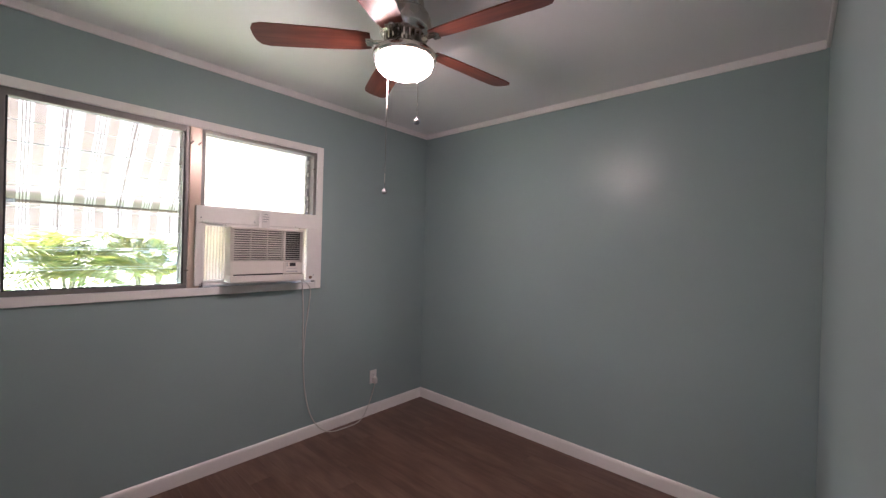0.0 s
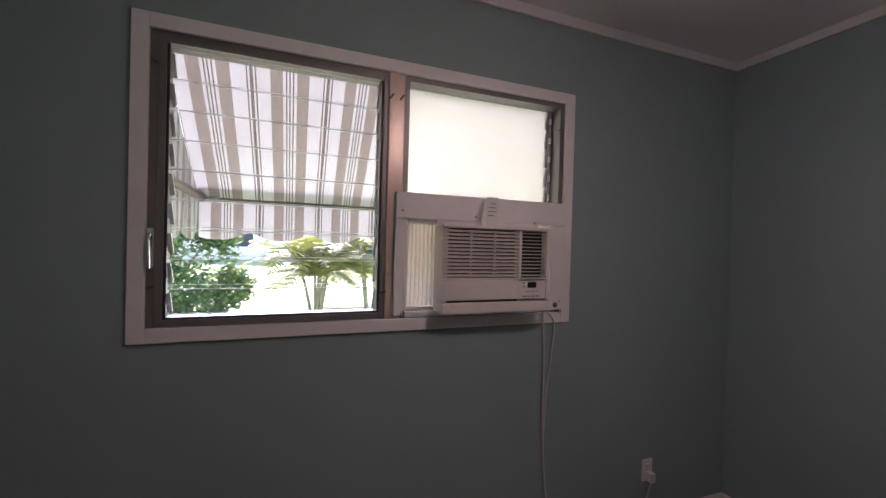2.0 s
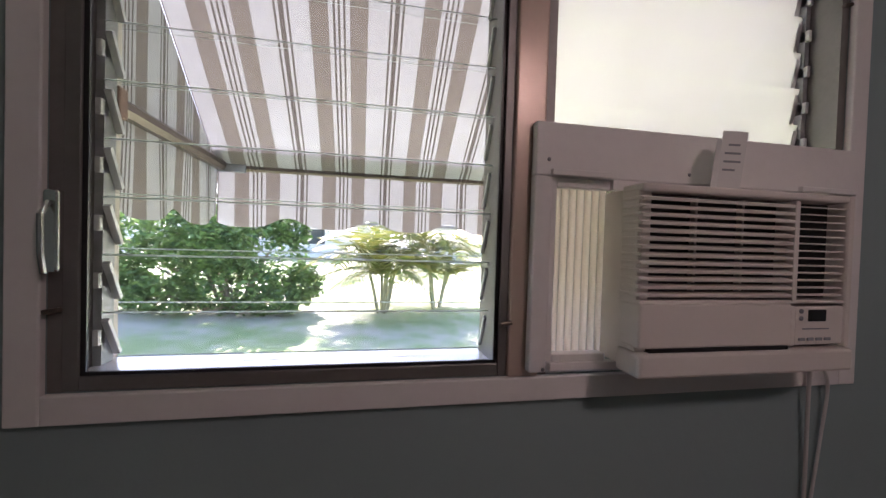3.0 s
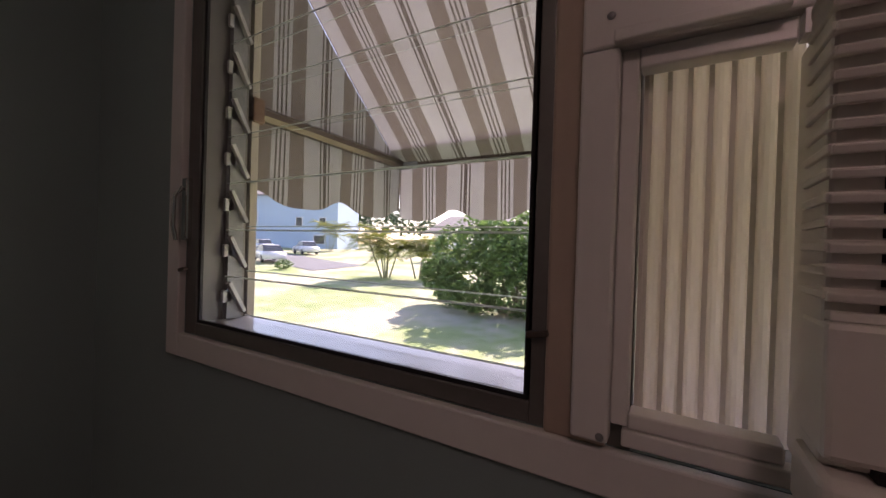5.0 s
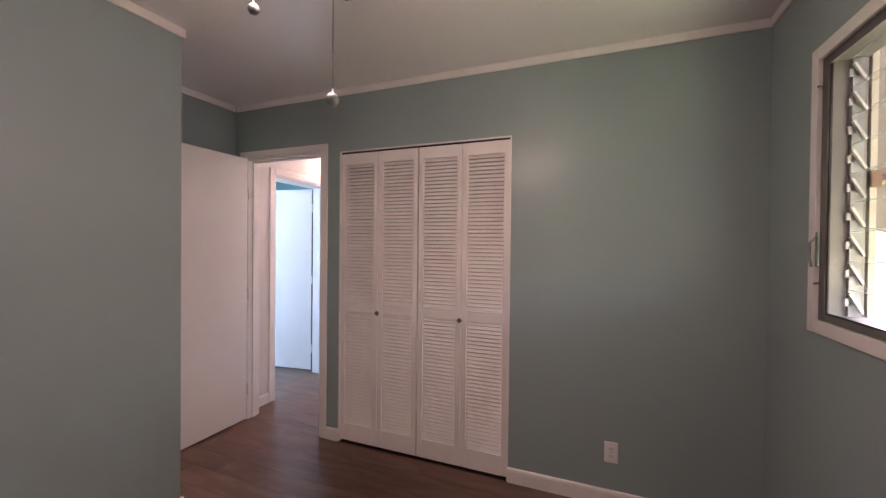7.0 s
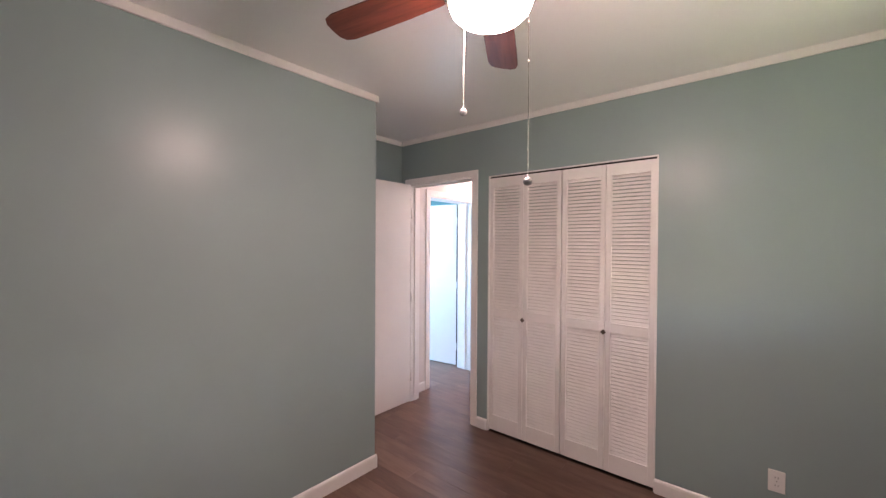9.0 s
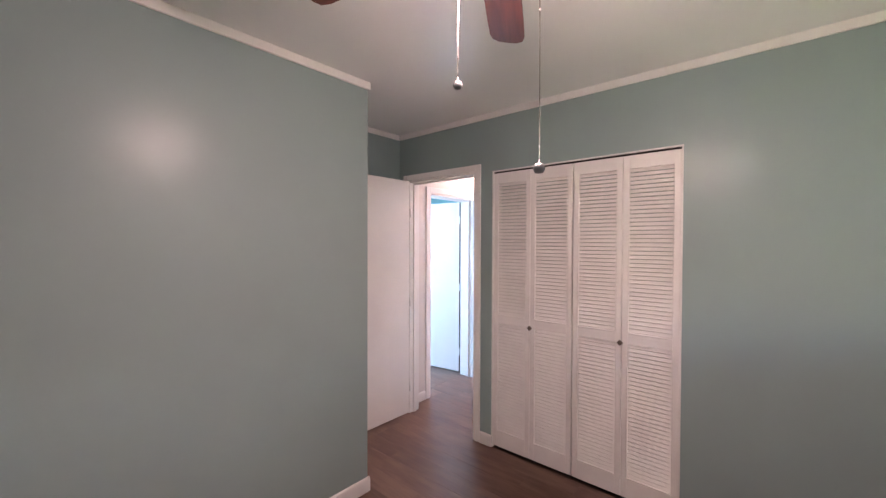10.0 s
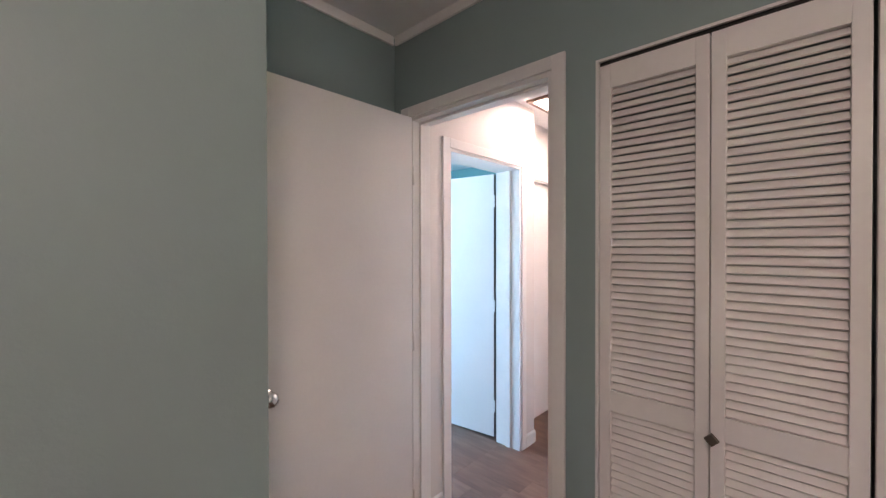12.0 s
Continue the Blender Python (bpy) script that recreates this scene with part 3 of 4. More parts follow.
# ---- the window ----
w1 = thing("window_1", (0, YN, 0), "white-cased jalousie window with an insect screen", "window", "", "structure")
CW = 0.048
part("casing", bx(WX0 - CW, WX0, -0.016, 0, WZ0 - CW, WZ1 + CW, bevel=0.003), TRIM, w1)
part("casing", bx(WX1, WX1 + CW, -0.016, 0, WZ0 - CW, WZ1 + CW, bevel=0.003), TRIM, w1)
part("casing", bx(WX0, WX1, -0.0155, 0, WZ1, WZ1 + CW, bevel=0.003), TRIM, w1)
part("casing", bx(WX0, WX1, -0.0155, 0, WZ0 - CW, WZ0, bevel=0.003), TRIM, w1)
MX0, MX1 = 1.048, 1.112
part("mullion", bx(MX0, MX1, -0.012, 0.11, WZ0, WZ1, bevel=0.004), MULL, w1, "satin pinkish metal centre post")
for x0, x1, n in ((WX0, MX0, 10), (MX1, WX1, 10)):
    part("window_frame", bx(x0 + 0.0005, x0 + 0.022, 0.0, 0.115, WZ0, WZ1), ALU, w1)
    part("window_frame", bx(x1 - 0.022, x1 - 0.0005, 0.0, 0.115, WZ0, WZ1), ALU, w1)
    part("window_frame", bx(x0 + 0.022, x1 - 0.022, 0.0, 0.115, WZ1 - 0.020, WZ1 - 0.0005), ALU, w1)
    part("window_sill", bx(x0 + 0.022, x1 - 0.022, 0.004, 0.125, WZ0 + 0.0005, WZ0 + 0.020), SILL, w1, "pale glossy inner sill")

# screen of the larger half
s0, s1, t0, t1 = WX0 + 0.022, MX0 - 0.0005, WZ0 + 0.002, WZ1 - 0.020
part("screen_frame", bx(s0, s0 + 0.024, -0.004, 0.010, t0, t1, bevel=0.002), ALU, w1)
part("screen_frame", bx(s1 - 0.018, s1, -0.004, 0.010, t0, t1, bevel=0.002), ALU, w1)
part("screen_frame", bx(s0 + 0.024, s1 - 0.018, -0.0035, 0.010, t1 - 0.016, t1, bevel=0.002), ALU, w1)
part("screen_frame", bx(s0 + 0.024, s1 - 0.018, -0.0035, 0.010, t0, t0 + 0.024, bevel=0.002), ALU, w1)
part("gasket", bx(s0 + 0.024, s1 - 0.018, 0.0, 0.006, t0 + 0.024, t0 + 0.030), BLACK, w1, "black screen gasket")
for a in ((s0 + 0.0242, s0 + 0.032), (s1 - 0.026, s1 - 0.0182)):
    part("gasket", bx(*a, 0.0, 0.006, t0 + 0.0302, t1 - 0.0162), BLACK, w1, "black screen gasket")
mb = bmesh.new()
q = [mb.verts.new(c) for c in ((s0 + 0.02, 0.004, t0 + 0.02), (s1 - 0.014, 0.004, t0 + 0.02), (s1 - 0.014, 0.004, t1 - 0.012), (s0 + 0.02, 0.004, t1 - 0.012))]
mb.faces.new(q)
part("insect_screen", mb, SCREEN, w1, "fine grey insect mesh").visible_shadow = False


def jalousie(x0, x1, z0, z1, glass, tilt, pitch):
    n = round((z1 - z0) / pitch)
    step = (z1 - z0) / n
    for x in (x0, x1 - 0.014):
        part("jalousie_channel", bx(x, x + 0.014, 0.066, 0.100, z0, z1), ALUDARK, w1, "weathered metal louvre channel")
    for i in range(n):
        z = z0 + (i + 0.5) * step
        m = pose(0, 0.083, z, tilt, 0, 0)
        p = part("pane", box(bmesh.new(), x0 + 0.016, x1 - 0.016, -0.0028, 0.0028, -0.051, 0.051, m=m), glass, w1)
        p.visible_shadow = False
        if glass is GLASS:
            for e0, e1 in ((0.0512, 0.0530), (-0.0520, -0.0512)):
                part("edge", box(bmesh.new(), x0 + 0.018, x1 - 0.018, -0.0020, 0.0020, e0, e1, m=m), EDGE, p, "pale ground glass edge")
        for x, w in ((x0 + 0.014, 1), (x1 - 0.014, -1)):
            c = bmesh.new()
            box(c, min(x, x + 0.012 * w), max(x, x + 0.012 * w), -0.0045, 0.0045, -0.042, 0.036, bevel=0.0012, m=m)
            box(c, min(x, x - 0.010 * w), max(x, x - 0.010 * w), -0.026, -0.004, -0.014, 0.014, bevel=0.002, m=pose(0, 0.083, z, 0, 0, 0))
            part("blade_clip", c, CLIP, w1)


jalousie(WX0 + 0.024, MX0 - 0.002, WZ0 + 0.022, WZ1 - 0.022, GLASS, 28, 0.101)
jalousie(MX1 + 0.002, WX1 - 0.024, 1.655, WZ1 - 0.022, FROST, 10, 0.0915)

# small hardware
for x, z, r in ((1.058, 2.03, 35), (1.098, 2.03, 35), (1.040, 1.272, 80), (0.292, 2.02, -60), (0.292, 1.30, 80), (1.845, 2.00, 75)):
    part("turn_clip", box(bmesh.new(), -0.0038, 0.0038, -0.005, 0.005, -0.012, 0.012, bevel=0.0018, m=pose(x, -0.016, z, 0, r, 0)), BRONZE, w1, "small metal turn clip")
cb = bmesh.new()
box(cb, 0.277, 0.299, -0.016, 0.0, 1.36, 1.49, bevel=0.004)
tube(cb, [(0.288, -0.018, 1.47), (0.288, -0.034, 1.45), (0.290, -0.036, 1.39), (0.290, -0.030, 1.36)], 0.0045)
part("crank_handle", cb, CHROME, w1, "metal louvre crank")

# filler board round the air conditioner
fb = thing("window_filler_board", (0, YN, 0), "white painted wooden filler board holding the air conditioner", "panel")
FY0, FY1 = -0.036, -0.013
AX0, AX1, AZ0, AZ1 = 1.244, 1.724, 1.195, 1.554
part("board", bx(1.082, 1.872, FY0, FY1, AZ1 + 0.006, 1.662, bevel=0.003), TRIM, fb)
part("board", bx(1.082, 1.117, FY0, FY1, 1.180, AZ1 + 0.0055, bevel=0.003), TRIM, fb)
part("inner_frame", bx(1.1175, 1.133, FY0 + 0.012, -0.001, 1.197, AZ1 + 0.0055, bevel=0.002), TRIM, fb)
part("inner_frame", bx(1.1335, AX0 + 0.004, FY0 + 0.012, -0.001, 1.540, AZ1 + 0.0055, bevel=0.002), TRIM, fb)
part("inner_frame", bx(1.1335, AX0 + 0.004, FY0 + 0.008, -0.001, 1.197, 1.212, bevel=0.002), TRIM, fb)
part("packing_strip", bx(AX0 + 0.005, AX1 - 0.002, FY0 + 0.003, FY1, 1.5400, AZ1 + 0.0055), TRIM, fb)
part("board", bx(1.792, 1.872, FY0, FY1, 1.180, AZ1 + 0.0055, bevel=0.003), TRIM, fb)
part("bead", bx(1.112, 1.240, FY0 - 0.010, FY0, 1.560, 1.572, bevel=0.002), TRIM, fb)
part("bead", bx(1.700, 1.850, FY0 - 0.010, FY0, 1.560, 1.572, bevel=0.002), TRIM, fb)
part("bead", bx(1.128, 1.792, -0.030, -0.012, 1.180, 1.196, bevel=0.002), TRIM, fb)
for x, z in ((1.110, 1.186), (1.108, 1.590), (1.42, 1.58), (1.85, 1.22)):
    part("screw", lathe(bmesh.new(), [(0, 0.0025), (0.0025, 0.002), (0.004, 0), (0.004, -0.001)], 12, pose(x, FY0 - 0.0005, z, 90, 0, 0)), ALUDARK, fb, "dark screw head")
part("bolt", lathe(bmesh.new(), [(0, 0.012), (0.006, 0.011), (0.0085, 0.006), (0.0085, 0.002), (0.013, 0.0015), (0.013, -0.001)], 6, pose(1.826, FY0 - 0.0005, 1.203, 90, 0, 0)), BROWNFRAME, fb, "rusty brown bolt head")


def accordion(x0, x1, z0, z1, folds, back):
    t = thing("accordion_panel", ((x0 + x1) / 2, YN + back, z0), "pleated translucent side curtain of the air conditioner", "accordion panel", "accordion panels")
    b = bmesh.new()
    w = (x1 - x0) / folds
    rows = []
    for i in range(folds):
        for u, y in ((0.0, 0.0), (0.20, 0.001), (0.27, 0.012), (0.40, 0.0150), (0.60, 0.0160), (0.80, 0.0150), (0.93, 0.012)):
            x = (i + u) * w - (x1 - x0) / 2
            rows.append((b.verts.new((x, -y, 0)), b.verts.new((x, -y, z1 - z0))))
    for (a, c), (d, e) in zip(rows, rows[1:]):
        b.faces.new((a, d, e, c))
    part("pleats", b, ACCORDION, t)
    # opaque strips added behind the grooves to shade them from the backlight
    for i in range(folds):
        x = i * w - (x1 - x0) / 2
        part("groove_shade_strip", bx(x - 0.0006 if i else x, x + 0.21 * w, -0.0085, -0.0025, 0, z1 - z0), PLASTIC, t, "opaque strip added to shade the fold's groove")
    part("edge_rail", bx(-(x1 - x0) / 2 - 0.004, -(x1 - x0) / 2, -0.012, 0.004, 0, z1 - z0), PLASTIC, t)
    return t


accordion(1.1395, AX0 + 0.015, 1.2005, 1.556, 7, 0.016)
accordion(AX1 - 0.006, 1.788, 1.197, 1.558, 5, -0.012)

# ---- window air conditioner ----
ac = thing("window_air_conditioner", (AX0, YN - 0.128, AZ0), "off-white window air conditioner with louvred grille", "air conditioner")
AW, AH = AX1 - AX0, AZ1 - AZ0 - 0.012
part("sleeve", bx(0.010, AW - 0.010, 0.05, 0.52, 0.006, AH - 0.004, bevel=0.004), PLASTIC, ac)
fr = bmesh.new()
box(fr, 0.001, 0.026, 0.012, 0.06, 0.045, AH - 0.002, bevel=0.003)
box(fr, AW - 0.014, AW, 0, 0.06, 0.045, AH, bevel=0.005)
box(fr, 0.0, AW - 0.014, 0.001, 0.06, AH - 0.014, AH, bevel=0.004)
box(fr, 0.002, AW - 0.014, 0.003, 0.06, 0.1332, 0.139, bevel=0.001)
box(fr, 0.334, 0.346, 0.002, 0.06, 0.138, AH - 0.016, bevel=0.002)
box(fr, 0.334, 0.346, 0.003, 0.06, 0.050, 0.128, bevel=0.002)
part("front_frame", fr, PLASTIC, ac)
part("lower_panel", bx(0.0, 0.333, 0.0, 0.055, 0.052, 0.133, bevel=0.004), PLASTIC, ac)
part("bottom_lip", bx(-0.002, AW + 0.002, -0.006, 0.06, 0, 0.044, bevel=0.006), PLASTIC, ac)
part("slit", bx(0.024, 0.330, 0.002, 0.04, 0.0445, 0.0515), BLACK, ac, "dark intake slit")
part("intake_backing", bx(0.020, 0.334, 0.040, 0.045, 0.138, AH - 0.016), COIL, ac, "dark dusty cooling fins")
part("outlet_backing", bx(0.346, AW - 0.014, 0.040, 0.045, 0.138, AH - 0.016), BLACK, ac, "black air outlet")
gz0, gz1, N = 0.142, AH - 0.018, 13
for i in range(N):
    z = gz0 + (i + 0.5) * (gz1 - gz0) / N
    gs = box(bmesh.new(), 0.0, 0.334, -0.010, 0.010, -0.0030, 0.0030, bevel=0.0012, m=pose(0, 0.012, z, 12, 0, 0))
    box(gs, -0.0015, 0.004, 0.004, 0.056, z - 0.0035, z + 0.0020, bevel=0.001)
    part("grille_slat", gs, PLASTIC, ac)
    part("outlet_vane", box(bmesh.new(), 0.346, AW - 0.014, -0.006, 0.006, -0.0010, 0.0010, m=pose(0, 0.014, z, 8, 0, 0)), PLASTIC, ac)
for x in (0.125, 0.23):
    part("grille_rib", bx(x, x + 0.005, 0.020, 0.032, gz0, gz1), PLASTIC, ac)
part("control_panel", bx(0.347, AW - 0.015, 0.004, 0.05, 0.052, 0.127, bevel=0.002), PLASTIC, ac)
part("display", bx(0.378, 0.420, 0.0015, 0.006, 0.098, 0.121, bevel=0.001), BLACK, ac, "small black display")
for i in range(2):
    part("button", lathe(bmesh.new(), [(0.0045, -0.004), (0.0045, 0.002), (0.003, 0.003), (0, 0.003)], 12, pose(0.360 + 0.0, 0.004, 0.104 + 0.014 * i, 90, 0, 0)), INK, ac, "grey round button")
for i in range(4):
    part("button", bx(0.356 + 0.021 * i, 0.371 + 0.021 * i, 0.0015, 0.006, 0.060, 0.066, bevel=0.0008), INK, ac, "grey oblong button")
part("printed_line", bx(0.365, 0.430, 0.0033, 0.0045, 0.082, 0.0845), INK, ac)

tag = thing("paper_tag", (1.472, YN - 0.075, AZ1 - 0.012), "folded white printed paper tag standing on the air conditioner", "tag")
part("sheet", box(bmesh.new(), -0.026, 0.026, -0.0006, 0.0006, 0, 0.118, m=pose(0, 0, 0, 8, 0, -6)), PAPER, tag)
part("sheet", box(bmesh.new(), -0.026, -0.001, -0.0006, 0.0006, 0, 0.100, m=pose(-0.024, 0.002, 0, 6, 0, 20)), PAPER, tag)
for i, (a, b) in enumerate(((-0.012, 0.012), (-0.018, 0.016), (-0.018, 0.018), (-0.018, 0.008))):
    part("printed_line", box(bmesh.new(), a, b, -0.0014, -0.0007, 0.090 - i * 0.016, 0.094 - i * 0.016, m=pose(0, 0, 0, 8, 0, -6)), INK, tag)

# cord to the outlet
cord = thing("power_cord", (1.80, YN - 0.02, 0.0), "thin grey-white power cord looping down to the outlet", "cord")
runs = [(1.742, YN - 0.060, 1.195), (1.768, YN - 0.030, 1.16), (1.790, YN - 0.014, 0.95), (1.798, YN - 0.012, 0.62), (1.822, YN - 0.014, 0.34), (1.885, YN - 0.020, 0.13),
        (2.00, YN - 0.035, 0.010), (2.14, YN - 0.075, 0.008), (2.30, YN - 0.050, 0.010), (2.405, YN - 0.022, 0.11), (2.450, YN - 0.030, 0.25), (2.456, YN - 0.034, 0.285)]
part("cable", tube(bmesh.new(), [p - Vector((1.80, YN - 0.02, 0)) for p in smooth_path(runs)], 0.0042), CORD, cord, "", True)
runs = [(1.750, YN - 0.056, 1.195), (1.836, YN - 0.020, 1.12), (1.832, YN - 0.012, 0.98), (1.812, YN - 0.010, 0.80), (1.801, YN - 0.014, 0.62)]
part("cable", tube(bmesh.new(), [p - Vector((1.80, YN - 0.02, 0)) for p in smooth_path(runs)], 0.0036), CORD, cord, "", True)
part("plug", bx(2.440 - 1.80, 2.472 - 1.80, -0.026, 0.0115, 0.272, 0.322, bevel=0.005), PLASTICW, cord, "white moulded plug")


def outlet(at, turn):
    t = thing("wall_outlet", at, "white duplex outlet plate on the sage wall", "outlet", "wall outlets")
    t.rotation_euler = (0, 0, radians(turn))
    part("plate", bx(-0.035, 0.035, -0.006, 0, -0.057, 0.057, bevel=0.003), PLASTICW, t)
    for z in (-0.020, 0.020):
        s = part("socket", bx(-0.016, 0.016, -0.0085, -0.0055, z - 0.014, z + 0.014, bevel=0.002), PLASTICW, t)
        for x in (-0.006, 0.006):
            part("slot", bx(x - 0.001, x + 0.001, -0.0092, -0.0086, z - 0.004, z + 0.005), BLACK, s)
    part("screw", lathe(bmesh.new(), [(0, 0.001), (0.003, 0), (0.003, -0.001)], 10, pose(0, -0.0062, 0, 90, 0, 0)), ALU, t)
    return t


outlet((2.456, YN, 0.322), 0)
outlet((XW, 2.312, 0.297), 90)

# ---- ceiling fan ----
FX, FY = 1.50, 1.62
fan = thing("ceiling_fan", (FX, FY, H), "five-bladed ceiling fan with brushed nickel body and lit bowl", "ceiling fan")
part("canopy", lathe(bmesh.new(), [(0, -0.001), (0.078, -0.001), (0.080, -0.012), (0.070, -0.040), (0.060, -0.050), (0, -0.050)], 40), NICKEL, fan, "", True)
part("motor_housing", lathe(bmesh.new(), [(0.055, -0.048), (0.098, -0.056), (0.112, -0.078), (0.115, -0.120), (0.108, -0.150), (0.088, -0.165), (0.0, -0.166)], 48), NICKEL, fan, "", True)
vb = bmesh.new()
for i in range(24):
    box(vb, 0.070, 0.094, -0.004, 0.004, -0.196, -0.162, bevel=0.001, m=pose(0, 0, 0, 0, 0, i * 15))
lathe(vb, [(0, -0.163), (0.068, -0.163), (0.066, -0.205), (0, -0.205)], 32)
part("vented_collar", vb, NICKEL, fan, "nickel collar with vent fins")
part("light_fitter", lathe(bmesh.new(), [(0, -0.204), (0.060, -0.204), (0.105, -0.214), (0.137, -0.236), (0.141, -0.250), (0.137, -0.262), (0.126, -0.264), (0.0, -0.262)], 48), NICKEL, fan, "", True)
part("bowl", lathe(bmesh.new(), [(0.126, -0.2645), (0.126, -0.276), (0.119, -0.296), (0.102, -0.313), (0.075, -0.325), (0.040, -0.332), (0, -0.334)], 48), BOWL, fan, "glowing frosted glass bowl", True)
for i in range(5):
    turn = pose(0, 0, -0.188, 0, 0, -80 + 72 * i)
    ib = bmesh.new()
    box(ib, 0.085, 0.150, -0.013, 0.013, -0.004, 0.004, bevel=0.002, m=turn)
    box(ib, 0.140, 0.170, -0.030, 0.030, -0.005, 0.001, bevel=0.002, m=turn)
    lathe(ib, [(0, -0.007), (0.016, -0.006), (0.020, 0.0), (0.016, 0.004), (0, 0.004)], 16, turn @ pose(0.155, 0, 0))
    iron = part("blade_iron", ib, NICKEL, fan, "nickel blade bracket")
    bb = bmesh.new()
    outline = [(0.150, -0.045), (0.20, -0.054), (0.35, -0.062), (0.50, -0.066), (0.60, -0.067), (0.635, -0.058), (0.650, -0.035), (0.653, 0.0)]
    outline += [(x, -y) for x, y in outline[-2::-1]]
    top = [bb.verts.new((x, y, 0.0085)) for x, y in outline]
    low = [bb.verts.new((x, y, 0.0025)) for x, y in outline]
    bb.faces.new(top)
    bb.faces.new(low[::-1])
    for k in range(len(outline)):
        j = (k + 1) % len(outline)
        bb.faces.new((top[k], low[k], low[j], top[j]))
    blade = part("blade", bb, BLADE, fan, "dark reddish-brown wooden blade")
    blade.matrix_local = turn @ pose(0, 0, 0, 12, 0, 0)


def pull_chain(name, x, y, z_end, fob, label):
    dx, dy = x - FX, y - FY
    b = bmesh.new()
    zt = -0.255
    tube(b, [(dx * 0.97, dy * 0.97, zt), (dx, dy, (zt + z_end - H) / 2), (dx, dy, z_end - H + 0.02)], 0.0013, 6)
    for k in range(3):
        lathe(b, [(0, 0.004), (0.0032, 0), (0, -0.004)], 8, pose(dx, dy, zt - 0.06 - 0.09 * k))
    part("chain", b, NICKEL, fan, "thin metal pull chain")
    part("fob", lathe(bmesh.new(), fob, 20, pose(dx, dy, z_end - H)), ALUDARK, fan, label, True)


FOB = [(0, 0.020), (0.0018, 0.019), (0.0022, 0.011), (0.009, 0.009), (0.0125, 0.002), (0.0125, -0.003), (0.009, -0.010), (0, -0.012)]
pull_chain("short", 1.462, 1.492, 1.966, FOB, "small round metal fob")
pull_chain("long", 1.520, 1.760, 1.704, FOB, "small round metal fob")

# ---- awning outside ----
YO = YN + WT
aw = thing("window_awning", (0, YO, 0), "brown and white striped cloth awning over the window", "awning")
AXL, AXR, AYF, AZF = 0.262, 1.95, 3.745, 1.655
SL = 0.88
top_z = AZF + SL * (AYF - YO)


def sheet(rows, mat, name, label=""):
    b = bmesh.new()
    vs = [[b.verts.new((x, y - YO, z)) for x, y, z in r] for r in rows]
    for a, c in zip(vs, vs[1:]):
        for i in range(len(a) - 1):
            b.faces.new((a[i], a[i + 1], c[i + 1], c[i]))
    return part(name, b, mat, aw, label, True)


def line(a, b, n):
    return [tuple(a[k] + (b[k] - a[k]) * i / n for k in range(3)) for i in range(n + 1)]


sag = lambda s: -0.012 * math.sin(math.pi * s)
rows = []
for j in range(9):
    s = j / 8
    y, z = AYF + (YO + 0.01 - AYF) * s, AZF + (top_z - AZF) * s + sag(s)
    rows.append([(AXL + (AXR - AXL) * i / 24, y, z) for i in range(25)])
sheet(rows, CLOTH_X, "slope")
sheet([[(x, y - 0.006, z - 0.008) for x, y, z in r] for r in ([(AXL + 0.01, AYF, AZF), (AXR - 0.01, AYF, AZF)], [(AXL + 0.01, AYF - 0.07, AZF + 0.07 * SL - 0.006), (AXR - 0.01, AYF - 0.07, AZF + 0.07 * SL - 0.006)])], CLOTH_X, "hem")
n = 120
rows = [[], []]
for i in range(n + 1):
    x = AXL + (AXR - AXL) * i / n
    low = 1.456 + 0.036 * abs(math.cos(math.pi * (x - 0.495) / 0.295)) ** 4
    rows[0].append((x, AYF + 0.004, AZF))
    rows[1].append((x, AYF + 0.010 + 0.006 * math.sin(x * 21), low))
sheet(rows, CLOTH_X, "front_valance")
for x in (AXL, AXR):
    rows = [[], []]
    for i in range(17):
        s = i / 16
        y = YO + 0.005 + (AYF - YO - 0.005) * s
        rows[0].append((x, y, AZF + (top_z - AZF) * (1 - s) + sag(s)))
        rows[1].append((x, y, 1.652))
    sheet(rows, CLOTH_Y, "side_panel")
    rows = [[], []]
    for i in range(49):
        y = YO + 0.005 + (AYF - YO + 0.004) * i / 48
        low = 1.456 + 0.036 * abs(math.cos(math.pi * (y - 3.45) / 0.295)) ** 4
        rows[0].append((x, y, 1.655))
        rows[1].append((x + 0.006 * math.sin(y * 23), y, low))
    sheet(rows, CLOTH_Y, "side_valance")
    xi = x + (0.022 if x < 1 else -0.022)
    part("frame_arm", tube(bmesh.new(), [(xi, 0.004, 1.675), (xi, AYF - YO - 0.012, 1.662)], 0.019), BRONZE, aw, "dark bronze awning arm")
    part("arm_bracket", bx(xi - 0.020, xi + 0.020, 0, 0.03, 1.645, 1.705, bevel=0.004), BROWNFRAME, aw, "rusty wall bracket")
part("front_bar", tube(bmesh.new(), [(AXL + 0.004, AYF - YO - 0.016, 1.660), (AXR - 0.004, AYF - YO - 0.016, 1.660)], 0.013), BRONZE, aw, "dark bronze front bar")
part("corner_plate", bx(AXL + 0.01, AXL + 0.10, AYF - YO - 0.034, AYF - YO - 0.026, 1.640, 1.668, bevel=0.003), ALUDARK, aw, "dark metal corner plate")

# exterior jambs of the window
for x0, x1 in ((WX0 - 0.03, WX0 + 0.022), (WX1 - 0.022, WX1 + 0.03)):
    part("exterior_trim", bx(x0, x1, WT, WT + 0.018, WZ0 - 0.05, WZ1 + 0.05), SIDING, w1, "beige outside trim")
part("exterior_sill", bx(WX0 - 0.03, WX1 + 0.03, WT - 0.002, WT + 0.05, WZ0 - 0.05, WZ0 - 0.002), SIDING, w1)


